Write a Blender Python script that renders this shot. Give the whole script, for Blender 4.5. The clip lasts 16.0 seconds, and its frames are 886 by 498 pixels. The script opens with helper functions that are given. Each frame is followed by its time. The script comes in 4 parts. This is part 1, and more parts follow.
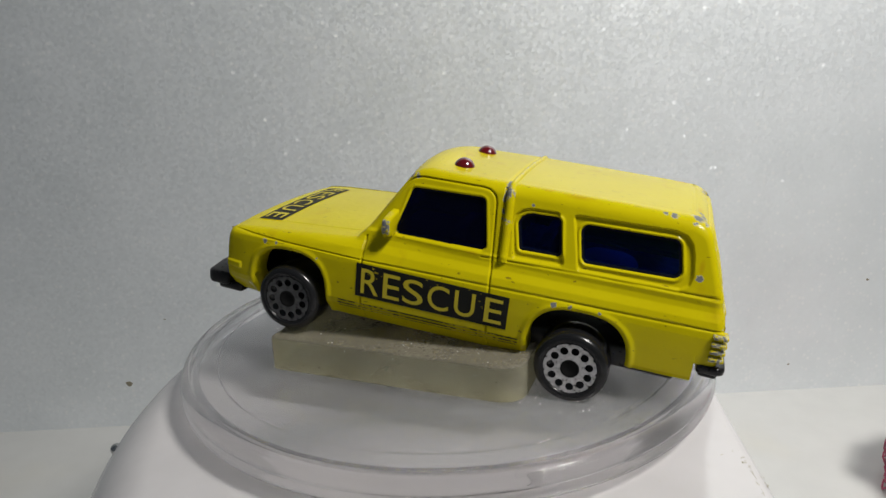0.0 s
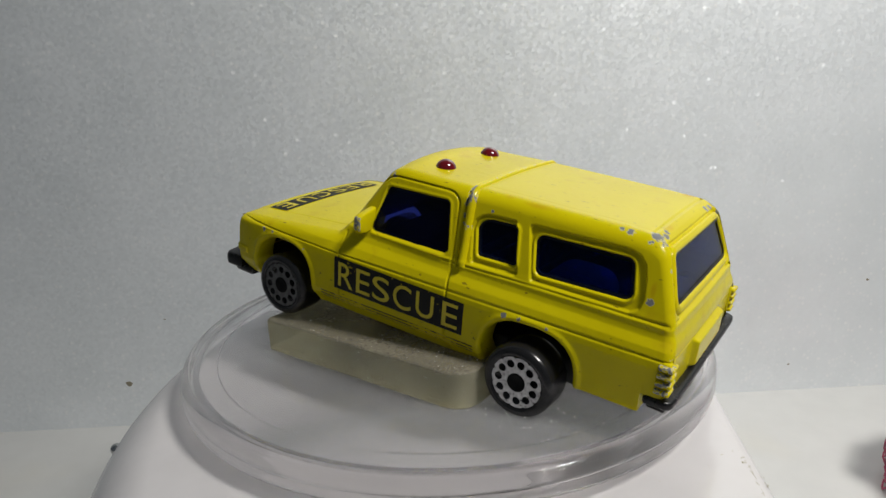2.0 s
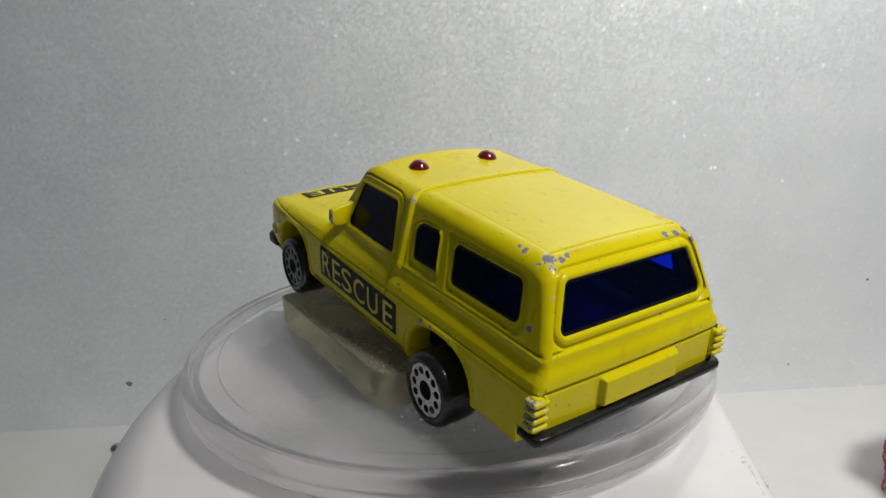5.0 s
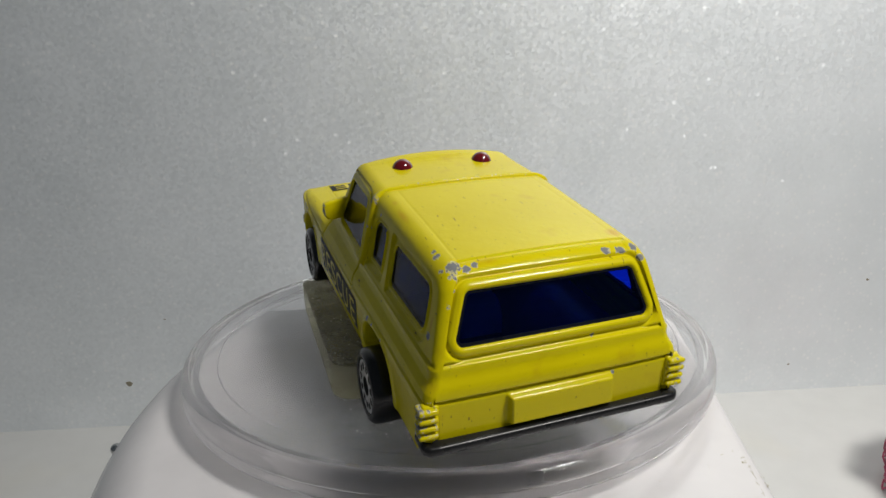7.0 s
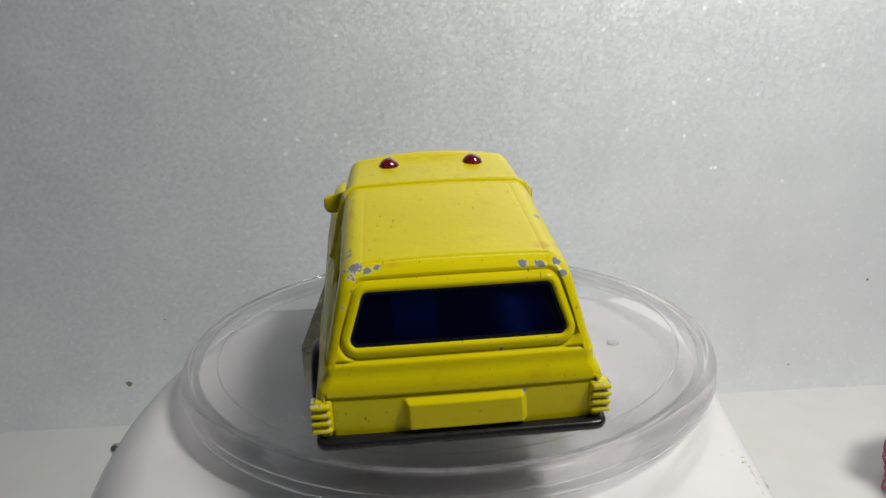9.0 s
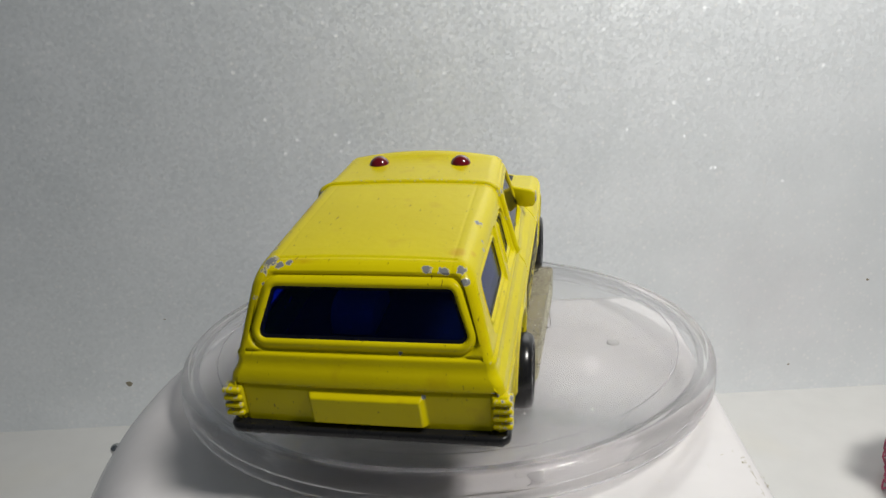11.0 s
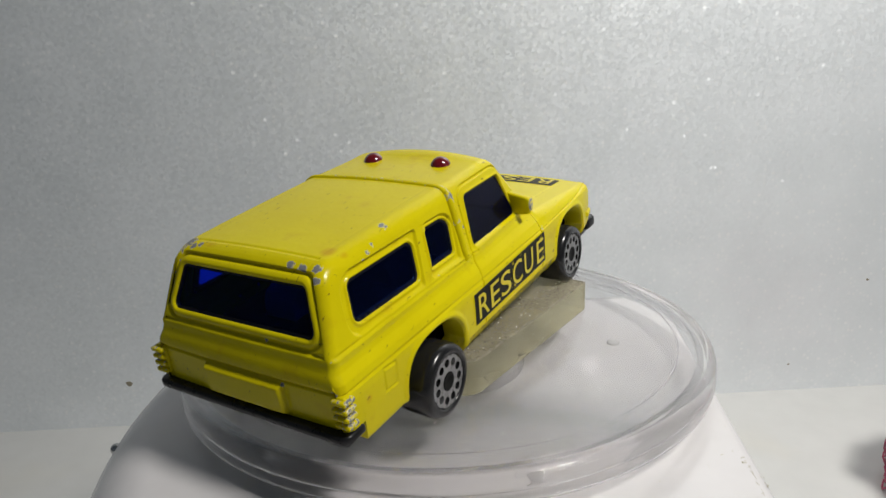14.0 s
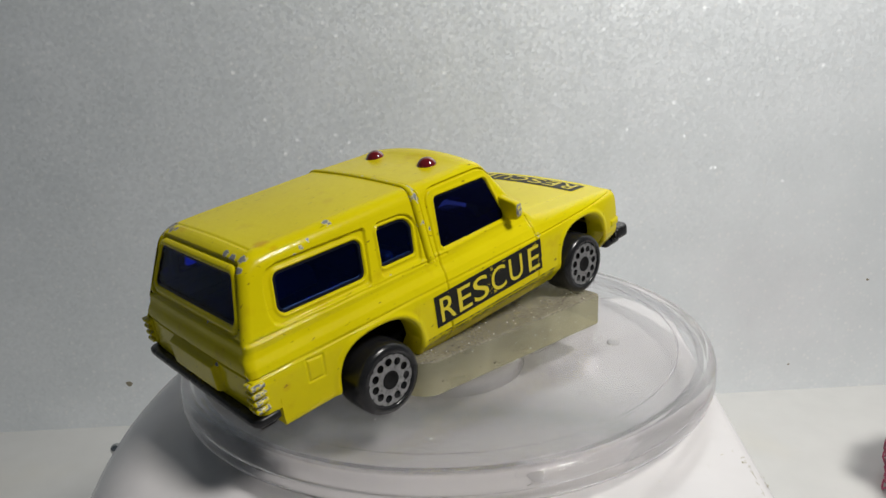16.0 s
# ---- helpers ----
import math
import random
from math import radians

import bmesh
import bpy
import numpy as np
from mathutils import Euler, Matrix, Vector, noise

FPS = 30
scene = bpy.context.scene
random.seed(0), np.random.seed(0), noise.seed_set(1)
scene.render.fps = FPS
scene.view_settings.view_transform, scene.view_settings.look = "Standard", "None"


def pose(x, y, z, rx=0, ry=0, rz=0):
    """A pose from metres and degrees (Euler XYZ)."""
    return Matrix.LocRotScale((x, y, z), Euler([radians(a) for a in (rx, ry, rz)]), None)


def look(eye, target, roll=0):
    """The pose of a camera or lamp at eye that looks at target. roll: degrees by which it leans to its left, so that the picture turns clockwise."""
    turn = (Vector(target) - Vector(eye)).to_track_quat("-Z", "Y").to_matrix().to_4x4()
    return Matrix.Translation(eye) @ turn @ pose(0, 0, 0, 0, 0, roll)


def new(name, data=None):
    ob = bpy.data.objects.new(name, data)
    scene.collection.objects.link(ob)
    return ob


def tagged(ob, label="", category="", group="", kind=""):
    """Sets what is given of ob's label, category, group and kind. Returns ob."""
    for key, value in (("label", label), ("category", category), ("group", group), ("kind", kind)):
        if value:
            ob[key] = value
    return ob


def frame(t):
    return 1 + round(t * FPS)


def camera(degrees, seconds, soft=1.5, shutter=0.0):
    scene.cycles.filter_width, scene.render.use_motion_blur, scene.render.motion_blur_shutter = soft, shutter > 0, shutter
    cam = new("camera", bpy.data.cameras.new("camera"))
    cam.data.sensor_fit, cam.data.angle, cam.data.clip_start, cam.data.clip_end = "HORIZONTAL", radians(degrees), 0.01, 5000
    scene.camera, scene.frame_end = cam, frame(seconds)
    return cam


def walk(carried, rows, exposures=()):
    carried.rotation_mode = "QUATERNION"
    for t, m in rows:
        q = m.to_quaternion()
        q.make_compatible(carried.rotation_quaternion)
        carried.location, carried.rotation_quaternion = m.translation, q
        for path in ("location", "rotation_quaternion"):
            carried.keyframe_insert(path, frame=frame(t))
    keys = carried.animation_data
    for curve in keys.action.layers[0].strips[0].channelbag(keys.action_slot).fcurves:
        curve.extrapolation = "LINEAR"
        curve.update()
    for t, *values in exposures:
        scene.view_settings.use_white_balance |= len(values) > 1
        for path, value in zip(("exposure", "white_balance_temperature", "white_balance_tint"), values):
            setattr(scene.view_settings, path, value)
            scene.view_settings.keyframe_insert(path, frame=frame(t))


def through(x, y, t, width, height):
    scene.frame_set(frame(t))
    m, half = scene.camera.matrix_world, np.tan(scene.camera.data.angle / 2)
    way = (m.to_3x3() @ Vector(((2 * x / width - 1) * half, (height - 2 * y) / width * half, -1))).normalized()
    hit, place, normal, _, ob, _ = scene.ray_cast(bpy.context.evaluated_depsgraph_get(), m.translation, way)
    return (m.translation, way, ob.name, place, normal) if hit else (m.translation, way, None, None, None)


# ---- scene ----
K = 0.00052          # one drawing unit in metres: the toy is 75 mm long
TABLE = -110.0       # table top, in drawing units below the dish's top


def wpos(x, y, z):
    """Drawing units round the dish's centre to metres above the table."""
    return Vector((x * K, y * K, (z - TABLE) * K))


# ---- camera: it stands still ----
cam = camera(65.65, 16.0, soft=1.5)
FORWARD, RIGHT = Vector((-0.00053, 0.96019, -0.27934)), Vector((0.99919, -0.01073, -0.03877))
UP = RIGHT.cross(FORWARD)
cam_pose = Matrix.Translation(wpos(0, -200, 84.54)) @ Matrix((RIGHT, UP, -FORWARD)).transposed().to_4x4()
walk(cam, [(0.0, cam_pose), (16.0, cam_pose)])

# turntable angle in degrees, half second by half second
TURN_TIMES = [0, 0.5, 1, 1.5, 2, 2.5, 3, 3.5, 4, 4.5, 5, 5.5, 6, 6.5, 7, 7.5, 8, 8.5, 9, 9.5, 10, 10.5, 11,
              11.5, 12, 12.5, 13, 13.5, 14, 14.5, 15, 15.5, 16]
TURN = [0, -3.42, -8.39, -11.61, -15.17, -18.68, -22.34, -25.89, -29.57, -33.2, -36.85, -40.45, -44.1, -47.73,
        -51.45, -55.22, -58.96, -62.75, -66.01, -69.65, -73.3, -76.95, -80.65, -84.32, -88.08, -91.78, -95.55,
        -99.09, -102.93, -106.64, -110.46, -114.12, -117.84]

# ---- light: a small desk lamp up on the right in front, and the dim room ----
world = bpy.data.worlds.new("room")
scene.world = world
world.use_nodes = True
world.node_tree.nodes["Background"].inputs["Color"].default_value = (0.73, 0.86, 0.98, 1)
world.node_tree.nodes["Background"].inputs["Strength"].default_value = 0.078
lamp_data = bpy.data.lights.new("desk_lamp_light", "AREA")
lamp_data.shape, lamp_data.size, lamp_data.energy, lamp_data.color = "DISK", 0.08, 0.462, (1.0, 0.97, 0.92)
lamp_data.spread = radians(112)
lamp = new("desk_lamp_light", lamp_data)
lamp.matrix_world = look(wpos(318, -245, 525), wpos(120, 120, 60))
scene.view_settings.exposure = 0.0


# ---- materials ----
def material(name):
    m = bpy.data.materials.new(name)
    m.use_nodes = True
    return m, m.node_tree.nodes, m.node_tree.links, m.node_tree.nodes["Principled BSDF"]


def coords(nodes, links, scale, detail=4.0, kind="ShaderNodeTexNoise"):
    c = nodes.new("ShaderNodeTexCoord")
    n = nodes.new(kind)
    n.inputs["Scale"].default_value = scale
    if kind == "ShaderNodeTexNoise":
        n.inputs["Detail"].default_value = detail
    links.new(c.outputs["Object"], n.inputs["Vector"])
    return n


def ramp(nodes, links, source, stops):
    r = nodes.new("ShaderNodeValToRGB")
    el = r.color_ramp.elements
    while len(el) < len(stops):
        el.new(0.5)
    for e, (p, c) in zip(el, stops):
        e.position, e.color = p, (*c, 1) if len(c) == 3 else c
    links.new(source, r.inputs["Fac"])
    return r


def add_bump(nodes, links, bsdf, height, strength, distance):
    b = nodes.new("ShaderNodeBump")
    b.inputs["Strength"].default_value, b.inputs["Distance"].default_value = strength, distance
    links.new(height, b.inputs["Height"])
    links.new(b.outputs["Normal"], bsdf.inputs["Normal"])
    return b


def mix(nodes, links, fac, a, b):
    m = nodes.new("ShaderNodeMix")
    m.data_type = "RGBA"
    for v, s in ((fac, 0), (a, 6), (b, 7)):
        if isinstance(v, (tuple, float)):
            m.inputs[s].default_value = v if isinstance(v, float) else (*v, 1)
        else:
            links.new(v, m.inputs[s])
    return m.outputs[2]


def plain(name, color, rough=0.5, metal=0.0, vary=0.15, scale=900.0, bump=0.15, coat=0.0):
    m, n, l, b = material(name)
    big, fine = coords(n, l, scale * 0.08), coords(n, l, scale)
    dark = tuple(c * (1 - vary) for c in color)
    light = tuple(min(1, c * (1 + vary)) for c in color)
    col = ramp(n, l, big.outputs["Fac"], [(0.3, dark), (0.7, light)])
    l.new(col.outputs["Color"], b.inputs["Base Color"])
    rr = ramp(n, l, fine.outputs["Fac"], [(0.3, (rough * 0.8,) * 3), (0.7, (min(1, rough * 1.2),) * 3)])
    l.new(rr.outputs["Color"], b.inputs["Roughness"])
    b.inputs["Metallic"].default_value = metal
    b.inputs["Coat Weight"].default_value = coat
    if bump:
        add_bump(n, l, b, fine.outputs["Fac"], bump, 0.0001)
    return m


def paint_material():
    """Glossy yellow enamel, a little orange-peel, chipped to grey zinc where the wear field says so."""
    m, n, l, b = material("yellow_enamel")
    big, fine, peel = coords(n, l, 70.0), coords(n, l, 2600.0, 6.0), coords(n, l, 700.0, 2.0)
    stain = coords(n, l, 260.0, 5.0)
    yellow = ramp(n, l, big.outputs["Fac"], [(0.3, (0.60, 0.502, 0.0015)), (0.7, (0.665, 0.570, 0.003))])
    spots = ramp(n, l, stain.outputs["Fac"], [(0.61, (0, 0, 0)), (0.78, (0.40, 0.40, 0.40))])
    col = mix(n, l, spots.outputs["Color"], yellow.outputs["Color"], (0.42, 0.24, 0.01))
    # short dark scratches, longer one way than the other
    place, stretch, flecks = n.new("ShaderNodeTexCoord"), n.new("ShaderNodeMapping"), n.new("ShaderNodeTexNoise")
    stretch.inputs["Scale"].default_value, stretch.inputs["Rotation"].default_value = (700.0, 2900.0, 1500.0), (0.3, 0.2, 0.7)
    flecks.inputs["Scale"].default_value, flecks.inputs["Detail"].default_value = 1.0, 3.0
    l.new(place.outputs["Object"], stretch.inputs["Vector"])
    l.new(stretch.outputs["Vector"], flecks.inputs["Vector"])
    fleck = ramp(n, l, flecks.outputs["Fac"], [(0.685, (0, 0, 0)), (0.73, (0.75, 0.75, 0.75))])
    col = mix(n, l, fleck.outputs["Color"], col, (0.16, 0.11, 0.012))
    smear = n.new("ShaderNodeAttribute")
    smear.attribute_name = "smear"
    smudge = n.new("ShaderNodeMath")
    smudge.operation = "MULTIPLY"
    l.new(smear.outputs["Fac"], smudge.inputs[0])
    l.new(stain.outputs["Fac"], smudge.inputs[1])
    smudged = ramp(n, l, smudge.outputs[0], [(0.18, (0, 0, 0)), (0.42, (0.5, 0.5, 0.5))])
    col = mix(n, l, smudged.outputs["Color"], col, (0.46, 0.20, 0.008))
    wear = n.new("ShaderNodeAttribute")
    wear.attribute_name = "wear"
    rough_edge = n.new("ShaderNodeMath")
    rough_edge.operation = "MULTIPLY_ADD"
    l.new(fine.outputs["Fac"], rough_edge.inputs[0])
    rough_edge.inputs[1].default_value = 1.0
    l.new(wear.outputs["Fac"], rough_edge.inputs[2])
    # 1.0 in the sum is the chip's edge; a pale primer rim, then bare metal
    chip = ramp(n, l, rough_edge.outputs[0], [(0.0, (0, 0, 0)), (0.97, (0, 0, 0)), (1.0, (1, 1, 1))])
    half = n.new("ShaderNodeMath")
    half.operation = "MULTIPLY"
    half.inputs[1].default_value = 0.72
    l.new(rough_edge.outputs[0], half.inputs[0])
    core = ramp(n, l, half.outputs[0], [(0.0, (0, 0, 0)), (0.74, (0, 0, 0)), (0.77, (1, 1, 1))])
    col = mix(n, l, chip.outputs["Color"], col, (0.60, 0.55, 0.33))
    col = mix(n, l, core.outputs["Color"], col, (0.19, 0.195, 0.2))
    l.new(col, b.inputs["Base Color"])
    rr = mix(n, l, core.outputs["Color"], (0.24, 0.24, 0.24), (0.5, 0.5, 0.5))
    l.new(rr, b.inputs["Roughness"])
    b.inputs["Specular IOR Level"].default_value = 0.07
    b.inputs["Coat Weight"].default_value, b.inputs["Coat Roughness"].default_value = 0.20, 0.08
    wavy = add_bump(n, l, b, peel.outputs["Fac"], 0.22, 0.0002)
    l.new(wavy.outputs["Normal"], b.inputs["Coat Normal"])
    return m


def decal_material(name, edge):
    """Black print, scratched here and there down to the yellow."""
    m, n, l, b = material(name)
    fine, big = coords(n, l, 2400.0, 6.0), coords(n, l, 350.0, 3.0)
    add = n.new("ShaderNodeMath")
    add.operation = "MULTIPLY"
    l.new(fine.outputs["Fac"], add.inputs[0])
    l.new(big.outputs["Fac"], add.inputs[1])
    worn = ramp(n, l, add.outputs[0], [(edge, (0, 0, 0)), (edge + 0.02, (1, 1, 1))])
    l.new(mix(n, l, worn.outputs["Color"], (0.012, 0.012, 0.011), (0.5, 0.4, 0.015)), b.inputs["Base Color"])
    b.inputs["Roughness"].default_value, b.inputs["Specular IOR Level"].default_value = 0.5, 0.2
    return m


def clear_material(name, color, rough=0.02, ior=1.45, cloud=0.0, through=1.0):
    m, n, l, b = material(name)
    b.inputs["Transmission Weight"].default_value, b.inputs["IOR"].default_value = through, ior
    tint = coords(n, l, 120.0, 4.0)
    c = ramp(n, l, tint.outputs["Fac"], [(0.3, tuple(v * (1 - cloud) for v in color)), (0.7, color)])
    l.new(c.outputs["Color"], b.inputs["Base Color"])
    f = coords(n, l, 1500.0, 5.0)
    r = ramp(n, l, f.outputs["Fac"], [(0.5, (rough,) * 3), (0.75, (rough * 2 + 0.02,) * 3)])
    l.new(r.outputs["Color"], b.inputs["Roughness"])
    return m


def half_clear(name, straight, amount, color, rough, haze):
    """Clear plastic that lets part of the light straight through, bends the rest, and has some milky haze."""
    m, n, l, b = material(name)
    b.inputs["Transmission Weight"].default_value, b.inputs["IOR"].default_value = 1.0, 1.47
    b.inputs["Base Color"].default_value, b.inputs["Roughness"].default_value = (*color, 1), rough
    clear, milk = n.new("ShaderNodeBsdfTransparent"), n.new("ShaderNodeBsdfDiffuse")
    clear.inputs["Color"].default_value = (*straight, 1)
    cloud = coords(n, l, 220.0, 5.0)
    tone = ramp(n, l, cloud.outputs["Fac"], [(0.3, tuple(c * 0.48 for c in straight)), (0.7, tuple(c * 0.82 for c in straight))])
    l.new(tone.outputs["Color"], milk.inputs["Color"])
    m1, m2 = n.new("ShaderNodeMixShader"), n.new("ShaderNodeMixShader")
    m1.inputs[0].default_value, m2.inputs[0].default_value = amount, haze
    l.new(b.outputs[0], m1.inputs[1])
    l.new(clear.outputs[0], m1.inputs[2])
    l.new(m1.outputs[0], m2.inputs[1])
    l.new(milk.outputs[0], m2.inputs[2])
    l.new(m2.outputs[0], n["Material Output"].inputs["Surface"])
    return m


def plate_material():
    """Clear, faintly hazy and scratched acrylic seen nearly edge on; the haze clouds paint in blurred reflections."""
    m, n, l, b = material("hazy_reflection_acrylic")
    n.remove(b)
    out = n["Material Output"]
    clear, gloss, haze = n.new("ShaderNodeBsdfTransparent"), n.new("ShaderNodeBsdfGlossy"), n.new("ShaderNodeBsdfDiffuse")
    clear.inputs["Color"].default_value = (0.975, 0.972, 0.975, 1)
    gloss.inputs["Roughness"].default_value = 0.16
    haze.inputs["Color"].default_value = (0.8, 0.8, 0.82, 1)
    # pale cloud pattern puts soft reflections into the haze
    cloud = coords(n, l, 26.0, 3.0)
    cloud.inputs["Distortion"].default_value = 1.2
    amount = ramp(n, l, cloud.outputs["Fac"], [(0.36, (0.04, 0.04, 0.04)), (0.66, (0.15, 0.15, 0.15))])
    m1, m2 = n.new("ShaderNodeMixShader"), n.new("ShaderNodeMixShader")
    facing = n.new("ShaderNodeLayerWeight")
    facing.inputs["Blend"].default_value = 0.5
    sheen = ramp(n, l, facing.outputs["Facing"], [(0.2, (0.04,) * 3), (0.62, (0.11,) * 3), (0.85, (0.32,) * 3), (1.0, (0.85,) * 3)])
    l.new(sheen.outputs["Color"], m1.inputs[0])
    l.new(clear.outputs[0], m1.inputs[1])
    l.new(gloss.outputs[0], m1.inputs[2])
    l.new(amount.outputs["Color"], m2.inputs[0])
    l.new(m1.outputs[0], m2.inputs[1])
    l.new(haze.outputs[0], m2.inputs[2])
    l.new(m2.outputs[0], out.inputs["Surface"])
    return m


def glitter_material():
    """Silver-grey foam sheet full of small reflecting flakes."""
    m, n, l, b = material("glitter_foam")
    c = n.new("ShaderNodeTexCoord")
    small = n.new("ShaderNodeTexVoronoi")
    small.inputs["Scale"].default_value = 1250.0
    large = n.new("ShaderNodeTexVoronoi")
    large.inputs["Scale"].default_value = 900.0
    soft = coords(n, l, 45.0, 5.0)
    for v in (small, large):
        l.new(c.outputs["Object"], v.inputs["Vector"])
    base = ramp(n, l, soft.outputs["Fac"], [(0.3, (0.765, 0.80, 0.825)), (0.7, (0.84, 0.87, 0.895))])
    sep = n.new("ShaderNodeSeparateColor")
    l.new(large.outputs["Color"], sep.inputs[0])
    pick = ramp(n, l, sep.outputs[0], [(0.70, (0, 0, 0)), (1.0, (0.55, 0.55, 0.55))])
    dot = ramp(n, l, large.outputs["Distance"], [(0.1, (1, 1, 1)), (0.6, (0, 0, 0))])
    flake = n.new("ShaderNodeMath")
    flake.operation = "MULTIPLY"
    l.new(pick.outputs["Color"], flake.inputs[0])
    l.new(dot.outputs["Color"], flake.inputs[1])
    l.new(mix(n, l, flake.outputs[0], base.outputs["Color"], (0.95, 0.95, 0.95)), b.inputs["Base Color"])
    # each flake tilts its own way
    geo = n.new("ShaderNodeNewGeometry")
    tilt = n.new("ShaderNodeVectorMath")
    tilt.operation = "MULTIPLY_ADD"
    sub = n.new("ShaderNodeVectorMath")
    sub.operation = "SUBTRACT"
    sub.inputs[1].default_value = (0.5, 0.5, 0.5)
    l.new(small.outputs["Color"], sub.inputs[0])
    l.new(sub.outputs[0], tilt.inputs[0])
    tilt.inputs[1].default_value = (0.12, 0.12, 0.12)
    l.new(geo.outputs["Normal"], tilt.inputs[2])
    norm = n.new("ShaderNodeVectorMath")
    norm.operation = "NORMALIZE"
    l.new(tilt.outputs[0], norm.inputs[0])
    l.new(norm.outputs[0], b.inputs["Normal"])
    b.inputs["Roughness"].default_value, b.inputs["Metallic"].default_value = 0.5, 0.36
    # sparse flakes that flash
    tilt2 = n.new("ShaderNodeVectorMath")
    tilt2.operation = "MULTIPLY_ADD"
    sub2 = n.new("ShaderNodeVectorMath")
    sub2.operation = "SUBTRACT"
    sub2.inputs[1].default_value = (0.5, 0.5, 0.5)
    l.new(large.outputs["Color"], sub2.inputs[0])
    l.new(sub2.outputs[0], tilt2.inputs[0])
    tilt2.inputs[1].default_value = (0.8, 0.8, 0.8)
    l.new(geo.outputs["Normal"], tilt2.inputs[2])
    norm2 = n.new("ShaderNodeVectorMath")
    norm2.operation = "NORMALIZE"
    l.new(tilt2.outputs[0], norm2.inputs[0])
    foil = n.new("ShaderNodeBsdfGlossy")
    foil.inputs["Roughness"].default_value = 0.48
    foil.inputs["Color"].default_value = (0.95, 0.96, 0.97, 1)
    l.new(norm2.outputs[0], foil.inputs["Normal"])
    sparse = ramp(n, l, sep.outputs[1], [(0.22, (0, 0, 0)), (1.0, (0.085, 0.085, 0.085))])
    amount = n.new("ShaderNodeMath")
    amount.operation = "MULTIPLY"
    l.new(sparse.outputs["Color"], amount.inputs[0])
    l.new(dot.outputs["Color"], amount.inputs[1])
    both = n.new("ShaderNodeMixShader")
    l.new(amount.outputs[0], both.inputs[0])
    l.new(b.outputs[0], both.inputs[1])
    l.new(foil.outputs[0], both.inputs[2])
    l.new(both.outputs[0], n["Material Output"].inputs["Surface"])
    return m


def grimy_white(name, color, stain, rough, scale):
    m, n, l, b = material(name)
    big, mid = coords(n, l, scale, 6.0), coords(n, l, scale * 9, 5.0)
    base = ramp(n, l, mid.outputs["Fac"], [(0.3, tuple(c * 0.95 for c in color)), (0.7, color)])
    st = ramp(n, l, big.outputs["Fac"], [(0.56, (0, 0, 0)), (0.75, (0.5, 0.5, 0.5))])
    l.new(mix(n, l, st.outputs["Color"], base.outputs["Color"], stain), b.inputs["Base Color"])
    b.inputs["Roughness"].default_value = rough
    add_bump(n, l, b, mid.outputs["Fac"], 0.05, 0.0003)
    return m


def rim_material(name, shine):
    """Worn silver foil on the wheel face; shine scales its brightness."""
    m, n, l, b = material(name)
    f = coords(n, l, 2200.0, 6.0)
    w = ramp(n, l, f.outputs["Fac"], [(0.30, (0.03, 0.03, 0.03)), (0.39, (0.40 * shine,) * 3), (0.7, (0.62 * shine,) * 3)])
    l.new(w.outputs["Color"], b.inputs["Base Color"])
    b.inputs["Metallic"].default_value, b.inputs["Roughness"].default_value = 0.7, 0.38
    return m


def dust_film():
    """Thin brownish dust, patchy, that lets most of the light through."""
    m, n, l, b = material("brown_dust_film")
    cloud, fine = coords(n, l, 150.0, 5.0), coords(n, l, 2200.0, 5.0)
    tone = ramp(n, l, fine.outputs["Fac"], [(0.3, (0.17, 0.15, 0.11)), (0.75, (0.32, 0.295, 0.23))])
    l.new(tone.outputs["Color"], b.inputs["Base Color"])
    b.inputs["Roughness"].default_value = 0.7
    cover = ramp(n, l, cloud.outputs["Fac"], [(0.3, (0.38, 0.38, 0.38)), (0.7, (0.68, 0.68, 0.68))])
    l.new(cover.outputs["Color"], b.inputs["Alpha"])
    return m


YELLOW = paint_material()
PRINT, WORN_PRINT = decal_material("black_print", 0.405), decal_material("worn_black_print", 0.25)
LETTER = plain("yellow_letter", (0.64, 0.53, 0.02), 0.4, vary=0.08)
BLACK = plain("black_plastic", (0.018, 0.018, 0.019), 0.32, bump=0.08)
TYRE = plain("tyre_plastic", (0.012, 0.012, 0.013), 0.22, bump=0.06)
MATTE = plain("matte_black", (0.012, 0.012, 0.012), 0.8, bump=0)
EDGE_BLACK = plain("blue_black_edge", (0.006, 0.007, 0.014), 0.3, bump=0)
BUMPER = plain("dark_bumper_plastic", (0.011, 0.011, 0.012), 0.3, bump=0.15)
INSIDE = plain("dark_interior_plastic", (0.012, 0.012, 0.014), 0.5)
PATCH_PALE = plain("pale_patch_plastic", (0.42, 0.43, 0.45), 0.5)
RED = plain("red_lacquer", (0.13, 0.004, 0.008), 0.12, vary=0.2, bump=0.02, coat=0.6)
STEEL = plain("bare_steel", (0.55, 0.55, 0.55), 0.2, 1.0, bump=0.02)
RIM, RIM_DULL, RIM_DARK = rim_material("silver_foil", 1.15), rim_material("dull_foil", 0.6), rim_material("dark_foil", 0.28)
BLUE_GLASS = clear_material("blue_window_plastic", (0.035, 0.13, 0.80), 0.03, 1.2, through=0.996)
# same plastic for the cab, its tint deepened to paint the cab darker
DIM_BLUE_GLASS = clear_material("dimmed_blue_window_plastic", (0.02, 0.03, 0.2), 0.03, 1.2, through=0.97)
RIM_CLEAR = half_clear("clear_rim_acrylic", (0.985, 0.98, 0.985), 0.32, (0.985, 0.98, 0.985), 0.004, 0.01)
